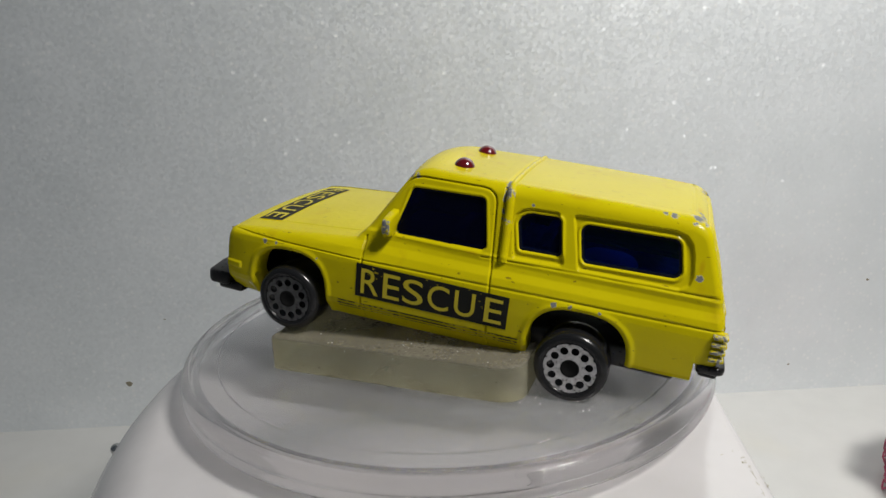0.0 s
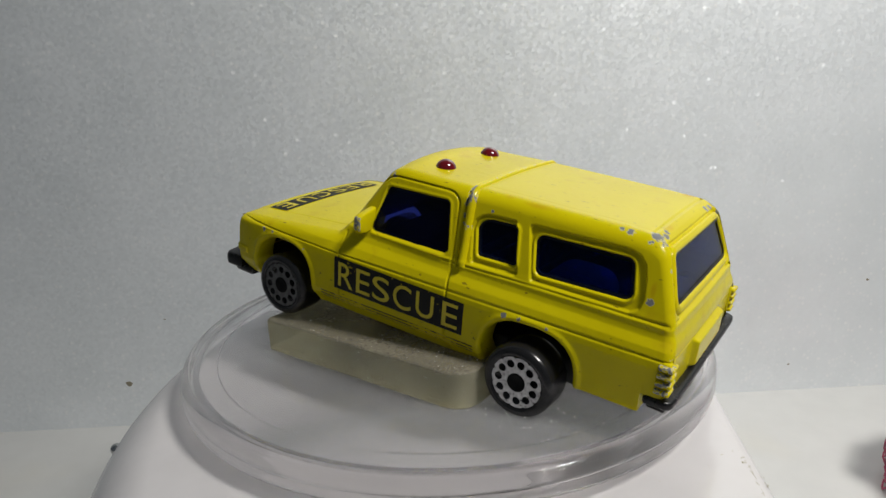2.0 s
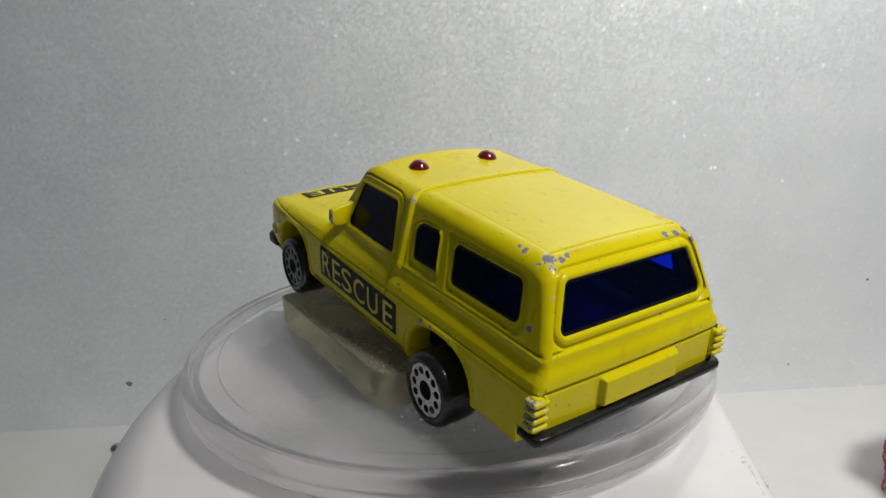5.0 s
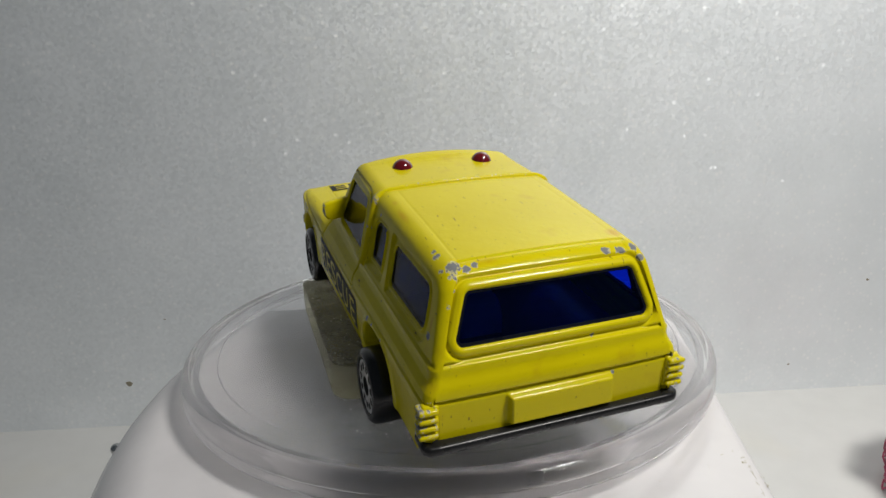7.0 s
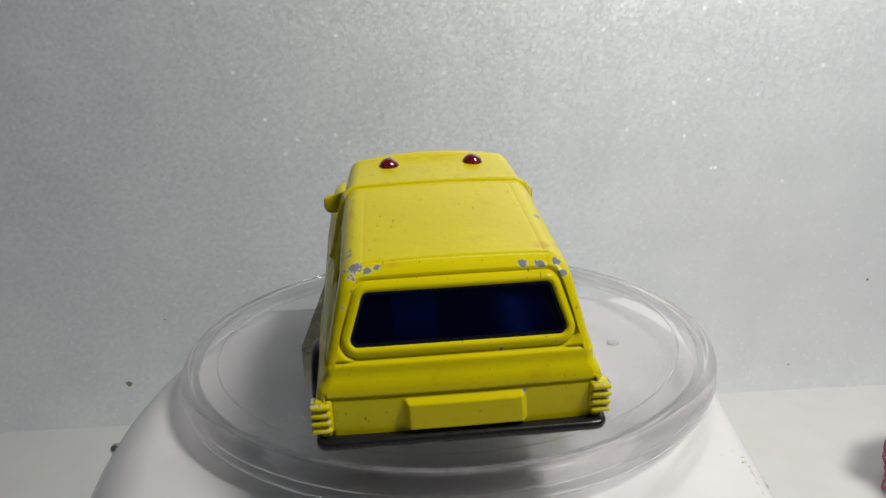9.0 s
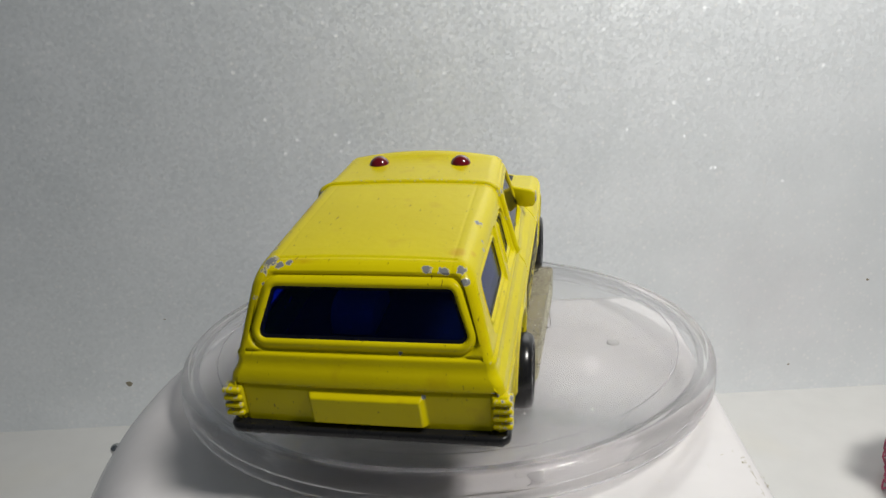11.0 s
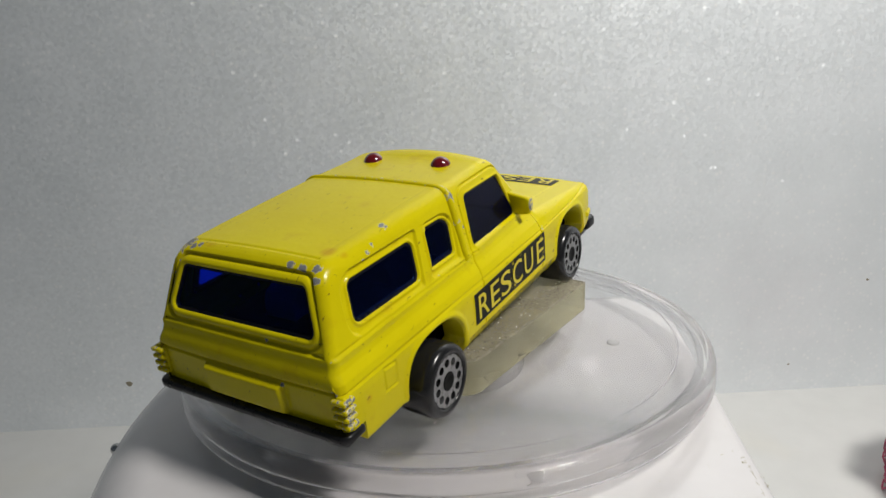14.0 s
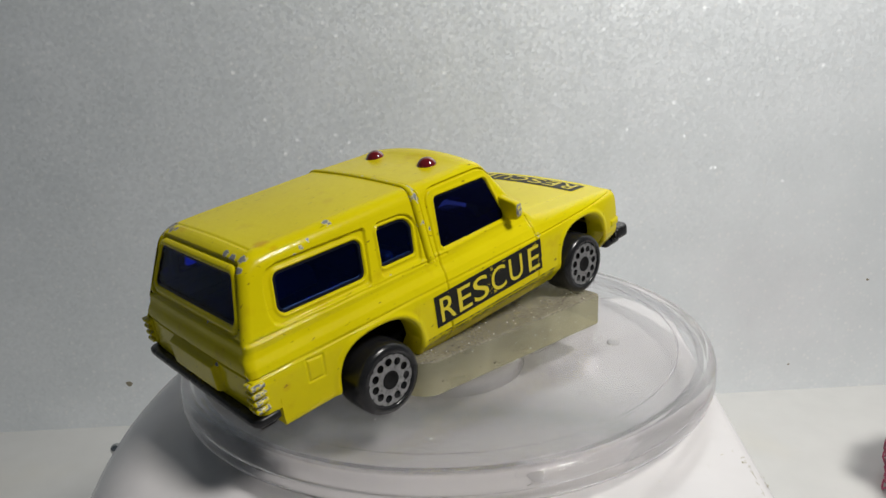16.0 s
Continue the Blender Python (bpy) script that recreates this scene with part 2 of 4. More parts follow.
SLAB_GLASS = half_clear("yellowed_acrylic", (0.955, 0.915, 0.69), 0.45, (0.975, 0.94, 0.74), 0.015, 0.27)
DUST_FILM = dust_film()
DISH_GLASS = clear_material("clear_acrylic", (0.965, 0.96, 0.965), 0.012, 1.4)
PLATE = plate_material()
WALL = glitter_material()
TABLETOP = grimy_white("white_table_paint", (0.64, 0.64, 0.625), (0.62, 0.58, 0.47), 0.35, 14.0)
BASE_WHITE = grimy_white("white_base_plastic", (0.71, 0.69, 0.70), (0.54, 0.51, 0.45), 0.16, 18.0)
for dull, level in ((MATTE, 0.08), (TYRE, 0.45), (EDGE_BLACK, 0.2), (BUMPER, 0.3), (INSIDE, 0.2)):
    dull.node_tree.nodes["Principled BSDF"].inputs["Specular IOR Level"].default_value = level
SPECK = plain("dark_dust", (0.05, 0.045, 0.035), 0.8)
PALE_SPECK = plain("pale_dust", (0.75, 0.74, 0.7), 0.8)
PINK = plain("pink_net_plastic", (0.55, 0.12, 0.20), 0.35, vary=0.35, scale=500)
GREY_DOT = plain("grey_disc", (0.54, 0.53, 0.53), 0.7)


# ---- mesh helpers ----
def mesh_from(name, verts, faces, mats, parent=None, label="", smooth=True, keep=None):
    """One mesh object out of drawing-unit vertices."""
    me = bpy.data.meshes.new(name)
    v = np.asarray(verts, float) * K
    me.from_pydata(v.tolist(), [], [list(map(int, f)) for f in faces])
    for m in (mats if isinstance(mats, (list, tuple)) else [mats]):
        me.materials.append(m)
    me.polygons.foreach_set("use_smooth", [smooth] * len(me.polygons))
    me.update()
    ob = new(name, me)
    if parent:
        ob.parent = parent
    if label:
        tagged(ob, label)
    return ob


def part(name, bm, mat, parent, label="", smooth=True):
    """Links a bmesh, drawn in drawing units, as one mesh under a thing or part."""
    bmesh.ops.recalc_face_normals(bm, faces=bm.faces[:])
    bmesh.ops.scale(bm, vec=(K, K, K), verts=bm.verts[:])
    me = bpy.data.meshes.new(name)
    bm.to_mesh(me)
    bm.free()
    me.materials.append(mat)
    me.polygons.foreach_set("use_smooth", [smooth] * len(me.polygons))
    ob = new(name, me)
    if parent:
        ob.parent = parent
    if label:
        tagged(ob, label)
    return ob


def rounded_box(x0, x1, y0, y1, z0, z1, bevel=0.4, segments=2):
    bm = bmesh.new()
    bmesh.ops.create_cube(bm, size=1.0)
    for v in bm.verts:
        v.co = Vector(((x0 + x1) / 2 + v.co.x * (x1 - x0), (y0 + y1) / 2 + v.co.y * (y1 - y0), (z0 + z1) / 2 + v.co.z * (z1 - z0)))
    if bevel:
        bmesh.ops.bevel(bm, geom=bm.edges[:], offset=bevel, segments=segments, affect="EDGES", profile=0.5)
    return bm


def prism(points, axis, a0, a1, bevel=0.4, segments=2):
    """A polygon drawn in the two other axes, pushed along one axis."""
    bm = bmesh.new()
    def at(p, a):
        return {"x": (a, *p), "y": (p[0], a, p[1]), "z": (*p, a)}[axis]
    lo, hi = [bm.verts.new(at(p, a0)) for p in points], [bm.verts.new(at(p, a1)) for p in points]
    bm.faces.new(lo), bm.faces.new(hi[::-1])
    for i in range(len(points)):
        j = (i + 1) % len(points)
        bm.faces.new((lo[i], hi[i], hi[j], lo[j]))
    bmesh.ops.recalc_face_normals(bm, faces=bm.faces[:])
    if bevel:
        bmesh.ops.bevel(bm, geom=bm.edges[:], offset=bevel, segments=segments, affect="EDGES", profile=0.5)
    return bm


def revolve(profile, steps=96, axis="z", closed=True):
    """Turns (radius, height) points about an axis."""
    bm = bmesh.new()
    rings = []
    for r, h in profile:
        if r < 1e-6:
            rings.append([bm.verts.new((0, 0, h))])
            continue
        rings.append([bm.verts.new((r * math.cos(2 * math.pi * k / steps), r * math.sin(2 * math.pi * k / steps), h)) for k in range(steps)])
    pairs = list(zip(rings, rings[1:])) + ([(rings[-1], rings[0])] if closed and len(rings[0]) > 1 else [])
    for a, b in pairs:
        for k in range(steps):
            j = (k + 1) % steps
            if len(a) == 1 and len(b) > 1:
                bm.faces.new((a[0], b[k], b[j]))
            elif len(b) == 1 and len(a) > 1:
                bm.faces.new((a[k], b[0], a[j]))
            elif len(a) > 1:
                bm.faces.new((a[k], b[k], b[j], a[j]))
    if axis == "y":
        bmesh.ops.rotate(bm, verts=bm.verts[:], cent=(0, 0, 0), matrix=Matrix.Rotation(radians(-90), 3, "X"))
    return bm


def moved(bm, x, y, z):
    bmesh.ops.translate(bm, verts=bm.verts[:], vec=(x, y, z))
    return bm


# ---- setting: table, sheet behind, plain walls that close the place ----
def setting():
    w = rounded_box(-1500, 1500, -1500, 1500, -40, 0, 0)
    t = part("table_top", w, TABLETOP, None, smooth=False)
    tagged(t, "white painted table top with faint yellowed stains", "table", kind="structure")
    ang = math.atan(0.028)
    s = part("wall_back", rounded_box(-1200, 1200, 0, 12, -0.4, 1100, 0), WALL, None, smooth=False)
    s.matrix_world = Matrix.Translation(wpos(0, 147, TABLE)) @ Matrix.Rotation(ang, 4, "Z")
    tagged(s, "silver-grey glitter foam sheet standing behind the turntable", "backdrop sheet", kind="structure")


def stain(x, z, size):
    """A small brown spot on the foam sheet."""
    bm = bmesh.new()
    ring = [bm.verts.new((x + size * random.uniform(0.6, 1.1) * math.cos(a), -0.05, z + 0.8 * size * random.uniform(0.6, 1.1) * math.sin(a)))
            for a in [2 * math.pi * k / 11 for k in range(11)]]
    top = bm.verts.new((x, -0.25, z))
    for k in range(11):
        bm.faces.new((ring[k], ring[(k + 1) % 11], top))
    ob = part("stain_spot", bm, plain("brown_stain", (0.27, 0.24, 0.17), 0.8), None)
    ob.matrix_world = Matrix.Translation(wpos(0, 147, TABLE)) @ Matrix.Rotation(math.atan(0.028), 4, "Z")
    return tagged(ob, "small brown stain on the glitter foam sheet", "stain", "stains on the sheet")


# ---- turntable base ----
def turntable_base():
    """A white box: straight edge on one side, big round shoulder on the other."""
    base = tagged(new("turntable_base"), "glossy white plastic turntable base under a clear dish", "turntable")
    base.matrix_world = Matrix.Translation(wpos(0, 0, TABLE))
    top = -11.0 - TABLE
    ys = np.linspace(-115.4, 51.7, 60)
    left = [(-102.6 + 0.0033 * (y + 10.2) ** 2, y) for y in ys]
    right = [(78.05 + 0.111 * y, y) for y in ys[::-1]]
    profile = []
    for k in range(13):
        a = math.pi / 2 * k / 12
        profile.append((1 - math.cos(a) ** 1.1, math.sin(a) ** 1.1))
    verts, faces, n = [], [], len(left) + len(right)
    rows = [(0.0, None)] + [(p, q) for p, q in profile]
    for inset, up in rows:
        for x, y in left:
            verts.append((x + 23 * inset, y, 0 if up is None else top - 27 + 27 * up))
        for x, y in right:
            verts.append((x - 2.6 * inset, y, 0 if up is None else top - 1.6 + 1.6 * up))
    for i in range(len(rows) - 1):
        for j in range(n):
            k = (j + 1) % n
            faces.append((i * n + j, i * n + k, (i + 1) * n + k, (i + 1) * n + j))
    last = (len(rows) - 1) * n
    m = len(left)
    for j in range(m - 1):
        faces.append((last + j, last + j + 1, last + n - 2 - j, last + n - 1 - j))
    body = mesh_from("housing", verts, faces, BASE_WHITE, base)
    body.data.update()
    bm = bmesh.new()
    bm.from_mesh(body.data)
    bmesh.ops.recalc_face_normals(bm, faces=bm.faces[:])
    bm.to_mesh(body.data)
    bm.free()
    bm = bmesh.new()
    bmesh.ops.create_uvsphere(bm, u_segments=24, v_segments=16, radius=1.7)
    part("ball_stud", moved(bm, -96.9, -24.1, -23 - TABLE), STEEL, base, "small polished steel ball")
    part("spindle", moved(revolve([(0, 0), (24, 0), (24, 8.75), (0, 8.75)], 64, closed=False), 0, 0, top - 0.1), BASE_WHITE, base)
    for x, y, r in ((54.8, 8.8, 2.0), (18.9, -56.8, 2.3)):
        part("base_disc", moved(revolve([(0, 0), (r, 0), (r, 0.5), (r * 0.8, 0.8), (0, 0.8)], 28, closed=False), x, y, top - 0.02), GREY_DOT, base, "small grey disc on the base")
    bm = bmesh.new()
    rng = random.Random(21)
    for x, y, size in ((68.9, -58.3, 0.45), (68.4, -60.1, 0.6), (69.8, -66.3, 0.35), (54.1, -52.5, 0.6), (64.4, -56.7, 0.25), (67.5, -56.0, 0.3), (69.6, -69.1, 0.6), (54.6, -51.8, 0.4), (46.5, -65.8, 0.2), (59.9, -61.6, 0.18)):
        for _ in range(3):
            g = bmesh.ops.create_icosphere(bm, subdivisions=1, radius=size * rng.uniform(0.25, 0.5))
            bmesh.ops.scale(bm, verts=g["verts"], vec=(1, rng.uniform(1, 2.4), 0.3))
            bmesh.ops.translate(bm, verts=g["verts"], vec=(x + rng.uniform(-0.4, 0.4), y + rng.uniform(-0.7, 0.7), top + 0.02))
    for _ in range(36):
        y = rng.choice((rng.uniform(-112, -30), rng.gauss(-62, 4), rng.gauss(-75, 5)))
        g = bmesh.ops.create_icosphere(bm, subdivisions=1, radius=rng.uniform(0.05, 0.14))
        bmesh.ops.scale(bm, verts=g["verts"], vec=(0.6, rng.uniform(1.5, 6), 0.25))
        bmesh.ops.translate(bm, verts=g["verts"], vec=(78.05 + 0.111 * y - 2.2 - abs(rng.gauss(0, 0.4)), y, top))
    tagged(part("grit", bm, plain("yellow_grit", (0.48, 0.44, 0.31), 0.8), base), kind="stuff")
    bm = revolve([(4.2 * math.cos(a), 4.2 * math.sin(a)) for a in [math.pi / 2 * k / 8 for k in range(9)]], 32, closed=False)
    bump = part("clear_bumper", moved(bm, 44.2, -9.9, top), DISH_GLASS, base, "clear dome bumper")
    bump.visible_shadow = False
    return base


# ---- clear dish ----
def dish():
    d = tagged(new("clear_dish"), "clear acrylic dish with a rounded rim, turning", "dish")
    part("plate", revolve([(0, 0), (73.8, 0), (74.0, -0.1), (74.0, -2.2), (0, -2.2)], 160, closed=False), PLATE, d, "flat clear top, light haze clouded with painted reflections")
    groove = [(68.9 + 0.22 * math.cos(a), 0.03 + 0.12 * math.sin(a)) for a in [2 * math.pi * k / 8 for k in range(8)]]
    part("step_line", revolve(groove, 160), RIM_CLEAR, d, "fine moulded ring line")
    prof = [(74.05, -0.1), (75.0, -0.75), (75.7, -0.6), (76.3, 0.05), (77.2, 0.25), (78.2, -0.3), (78.9, -1.4), (79.2, -2.6), (79.0, -3.7),
            (78.4, -4.3), (78.9, -4.8), (79.25, -5.7), (79.0, -6.7), (78.3, -7.2), (77.5, -6.9), (77.0, -5.4), (76.4, -3.6), (75.6, -2.6), (74.05, -2.2)]
    part("rim", revolve(prof, 200), RIM_CLEAR, d, "rounded clear rim")
    rng = random.Random(5)
    for name, mat, count in (("dust", SPECK, 46), ("pale_dust", PALE_SPECK, 34)):
        bm = bmesh.new()
        for _ in range(count):
            r, a, s = 69 * math.sqrt(rng.random()), rng.uniform(0, 6.283), rng.uniform(0.1, 0.28)
            g = bmesh.ops.create_icosphere(bm, subdivisions=1, radius=s)
            bmesh.ops.scale(bm, verts=g["verts"], vec=(rng.uniform(0.8, 2.0), 1, 0.6))
            bmesh.ops.translate(bm, verts=g["verts"], vec=(r * math.cos(a), r * math.sin(a), 0.05))
        for _ in range(count if mat is PALE_SPECK else count // 2):
            g = bmesh.ops.create_icosphere(bm, subdivisions=1, radius=rng.uniform(0.08, 0.24))
            bmesh.ops.translate(bm, verts=g["verts"], vec=(34 + rng.gauss(0, 7), -50 + rng.gauss(0, 5), 0.05))
        tagged(part(name, bm, mat, d), kind="stuff")
    # a loose fibre by the block's edge
    fibre = smooth_line([(x, y, 0.14, 0) for x, y in [(7.9, 27.9), (7.2, 31.6), (1.0, 33.6), (-4.8, 35.1), (-11.2, 36.3)]], 2)[:, :3]
    bm, last = bmesh.new(), None
    for c in fibre:
        ring = [bm.verts.new((c[0] + 0.09 * math.cos(q), c[1] + 0.09 * math.sin(q), c[2] + 0.09 * math.sin(q + 0.8))) for q in (0, 1.57, 3.14, 4.71)]
        for i in range(4 if last else 0):
            bm.faces.new((last[i], last[(i + 1) % 4], ring[(i + 1) % 4], ring[i]))
        last = ring
    part("fibre", bm, SPECK, d, "thin dark loose fibre")
    return d


def slab():
    """The block under the front wheels."""
    s = tagged(new("acrylic_slab"), "yellowed clear acrylic block, dusty, under the toy's front wheels", "block")
    def ring(h, z):
        # the two corners under the rear of the toy are rounded, the others nearly square
        return [(cx * (h - r) + r * math.cos(radians(a0 + 11.25 * k)), cy * (h - r) + r * math.sin(radians(a0 + 11.25 * k)), z)
                for cx, cy, a0, r in ((1, 1, 0, 6.0), (-1, 1, 90, 1.6), (-1, -1, 180, 1.6), (1, -1, 270, 6.5)) for k in range(9)]
    arc = [math.pi / 2 * k / 4 for k in range(5)]
    rows = [(36 - 0.5 + 0.5 * math.sin(a), 0.05 + 0.5 - 0.5 * math.cos(a)) for a in arc]
    top_rows = [(36 - 0.7 + 0.7 * math.cos(a), SLAB_H - 0.7 + 0.7 * math.sin(a)) for a in arc]

    def fit(bm):
        """The block is a shade shorter across than along."""
        for v in bm.verts:
            v.co.y = v.co.y * 35.5 / 36 + 0.8
        return bm

    def stack(levels, caps):
        bm = bmesh.new()
        rings = [[bm.verts.new(p) for p in ring(h, z)] for h, z in levels]
        n = len(rings[0])
        for lo, hi in zip(rings, rings[1:]):
            for i in range(n):
                bm.faces.new((lo[i], lo[(i + 1) % n], hi[(i + 1) % n], hi[i]))
        for c in caps:
            bm.faces.new(rings[c])
        return fit(bm)
    part("block", stack(rows + top_rows, (0, -1)), SLAB_GLASS, s)
    part("dust_film", stack([(h + 0.02, z + 0.03) for h, z in top_rows[1:]], (-1,)), DUST_FILM, s, "thin brownish dust on the block's top")
    rng = random.Random(9)
    for name, mat, count in (("dust", SPECK, 170), ("pale_dust", PALE_SPECK, 110)):
        bm = bmesh.new()
        for _ in range(count):
            z = rng.uniform(0.4, 0.28)
            g = bmesh.ops.create_icosphere(bm, subdivisions=1, radius=rng.uniform(0.07, 0.30) * (1.0 if mat is SPECK else 0.6))
            bmesh.ops.scale(bm, verts=g["verts"], vec=(rng.uniform(0.8, 2.0), rng.uniform(0.8, 1.6), 0.5))
            if rng.random() < 0.75:
                x, y, z = rng.uniform(-35, 35), rng.choice((-1, 1)) * rng.uniform(24, 35.3), SLAB_H + 0.03
            else:
                x, y, z = rng.uniform(-31, 31), rng.choice((-36.0, 36.0)), rng.uniform(0.5, SLAB_H - 0.5)
            bmesh.ops.translate(bm, verts=g["verts"], vec=(x, y, z))
        tagged(part(name, fit(bm), mat, s), kind="stuff")
    return s


# ---- the toy car, drawn with x forward, y to its left, z above the rear axle ----
CAR_O, CAR_YAW, CAR_PITCH = (40.66, -18.08, 9.2), 160.46, 8.5
SLAB_H = 9.8
FRONT_AXLE = (77.6, -1.15)

# edge line of the body from the front's foot over bonnet, screen and roof to the tail: x, z, edge radius, crown
LINE = [(100.2, -3, 2.0, 0.8), (100.2, 6, 2.0, 0.9), (99.8, 13, 2.2, 1.0), (98.7, 15.6, 2.2, 1.1), (96.5, 16.7, 2.4, 1.0), (80, 18.0, 2.4, 1.1),
        (62.5, 19.5, 2.4, 1.2), (60.6, 20.0, 1.6, 1.6), (50.5, 36.1, 1.8, 1.8), (48.7, 38.8, 2.2, 1.8), (45.4, 40.1, 2.6, 1.6), (39.5, 39.75, 2.8, 0.5), (30, 39.8, 3.0, 0.5), (24, 39.9, 3.0, 0.6),
        (-19, 39.6, 3.2, 0.5), (-22.6, 38.9, 3.0, 0.5), (-25.0, 36.9, 2.4, 0.3), (-25.9, 35.0, 2.0, 0.15), (-30.0, 23.6, 1.8, 0.2), (-30.5, 22.4, 2.0, 0.4), (-30.7, 20.4, 2.0, 0.4),
        (-31.7, 18.4, 2.0, 0.4), (-32.0, 16.0, 2.0, 0.4), (-32.05, 6.8, 1.8, 0.4)]


def smooth_line(pts, rounds=2):
    pts = [np.array(p, float) for p in pts]
    for _ in range(rounds):
        out = [pts[0]]
        for a, b in zip(pts, pts[1:]):
            out += [a * 0.75 + b * 0.25, a * 0.25 + b * 0.75]
        pts = out + [pts[-1]]
    return np.array(pts)


EDGE = smooth_line(LINE)
SIDE_Z = [-3.5, -2.4, -1.0, 1.3, 3.0, 9.0, 13.5, 15.0, 15.8, 17.5, 19.3, 20.6, 22.0, 22.7, 24.0, 35.0, 41.0]
SIDE_Y = [26.2, 27.2, 28.4, 30.4, 30.95, 31.2, 31.25, 31.1, 30.7, 29.9, 28.4, 27.8, 27.6, 26.9, 26.5, 23.7, 22.1]


def side_y(x, z):
    """Half width of the plain body."""
    x, z = np.asarray(x, float), np.asarray(z, float)
    y = np.interp(z, SIDE_Z, SIDE_Y)
    up = np.clip((z - 15) / 8, 0, 1)
    lower = -0.026 * np.clip(60 - x, 0, 100) - 0.010 * np.clip(x - 88, 0, 20) ** 2
    upper = -0.014 * np.clip(20 - x, 0, 100) - 0.045 * np.clip(x - 28, 0, 60)
    ahead = step(x, 58.0, 64.0)
    return y + lower * (1 - up) + (lower * ahead + upper * (1 - ahead)) * up


def step(s, a, b):
    t = np.clip((s - a) / (b - a), 0, 1)
    return t * t * (3 - 2 * t)


def bell(s, mid, width):
    return np.exp(-((s - mid) / width) ** 2)


def inset(poly, r):
    """Convex polygon (counter-clockwise) with its sides moved in by r."""
    n, out = len(poly), []
    lines = []
    for i in range(n):
        p, q = np.array(poly[i], float), np.array(poly[(i + 1) % n], float)
        d = (q - p) / np.linalg.norm(q - p)
        nrm = np.array((-d[1], d[0]))
        lines.append((p + nrm * r, d))
    for i in range(n):
        (p, d), (q, e) = lines[i - 1], lines[i]
        t = np.linalg.solve(np.array([d, -e]).T, q - p)
        out.append(p + d * t[0])
    return out


def poly_sd(x, z, poly, r=0.0):
    """Signed distance to a convex polygon with corners rounded by r (negative inside)."""
    pts = inset(poly, r) if r else [np.array(p, float) for p in poly]
    dist, inside = np.full(np.shape(x), 1e9), np.ones(np.shape(x), bool)
    for i in range(len(pts)):
        p, q = pts[i], pts[(i + 1) % len(pts)]
        e = q - p
        t = np.clip(((x - p[0]) * e[0] + (z - p[1]) * e[1]) / (e @ e), 0, 1)
        dist = np.minimum(dist, np.hypot(x - p[0] - t * e[0], z - p[1] - t * e[1]))
        inside &= (e[0] * (z - p[1]) - e[1] * (x - p[0])) >= 0
    return np.where(inside, -dist, dist) - r


def line_dist(x, z, pts):
    dist = np.full(np.shape(x), 1e9)
    for p, q in zip(pts, pts[1:]):
        p, q = np.array(p, float), np.array(q, float)
        e = q - p
        t = np.clip(((x - p[0]) * e[0] + (z - p[1]) * e[1]) / (e @ e), 0, 1)
        dist = np.minimum(dist, np.hypot(x - p[0] - t * e[0], z - p[1] - t * e[1]))
    return dist


# side windows, counter-clockwise in x, z
WINDOWS = [([(26.1, 23.0), (51.2, 22.7), (48.2, 34.7), (28.7, 35.5)], 1.3),
           ([(7.7, 25.0), (18.0, 24.8), (19.5, 31.0), (18.9, 32.4), (17.9, 33.2), (16.4, 33.6), (9.3, 33.8)], 0.9),
           ([(-20.5, 25.2), (2.5, 24.6), (4.4, 33.3), (-18.6, 33.7)], 1.7)]
# the sunk fields round the two canopy windows, with an upright bar left between them
FIELDS = [([(6.6, 23.0), (19.2, 22.6), (20.8, 31.0), (20.3, 33.0), (19.0, 34.3), (17.0, 35.0), (9.9, 35.2)], 0.8),
          ([(-20.6, 22.9), (3.2, 22.8), (6.4, 35.4), (-17.2, 35.9), (-19.8, 35.2), (-21.4, 33.5), (-22.2, 31.0), (-22.9, 26.4), (-22.4, 24.2)], 0.8)]
REAR_GLASS = ([(-21.6, 25.6), (21.6, 25.6), (18.2, 35.4), (-18.2, 35.4)], 1.4)
SCREEN = ([(-21.5, 22.0), (21.5, 22.0), (18.5, 35.5), (-18.5, 35.5)], 1.2)
ARCHES = [(78.9, 2.0, 11.0, 11.3), (0.3, 2.0, 12.2, 11.4)]
SEAMS = [[(99, 16.0), (80, 15.3), (58, 15.0), (-33, 15.6)],
         [(27, 21.6), (8, 22.0), (-33, 22.6)],
         [(60.5, 21.5), (50.0, 35.6), (48.9, 36.7), (47.4, 37.4), (45.6, 37.7), (29.6, 37.9), (28.1, 37.7), (26.9, 37.1), (26.1, 36.2), (25.7, 35.0), (24.3, 22.0), (23.3, 14), (22.8, -2)],
         [(58.5, 20.5), (57.8, 15), (57.3, -2)],
         [(23.9, 38.5), (22.75, 21.2)]]
FLAP = [(-19.2, 14.4), (-15.0, 14.0), (-15.4, 9.0), (-19.4, 9.2), (-19.2, 14.4)]

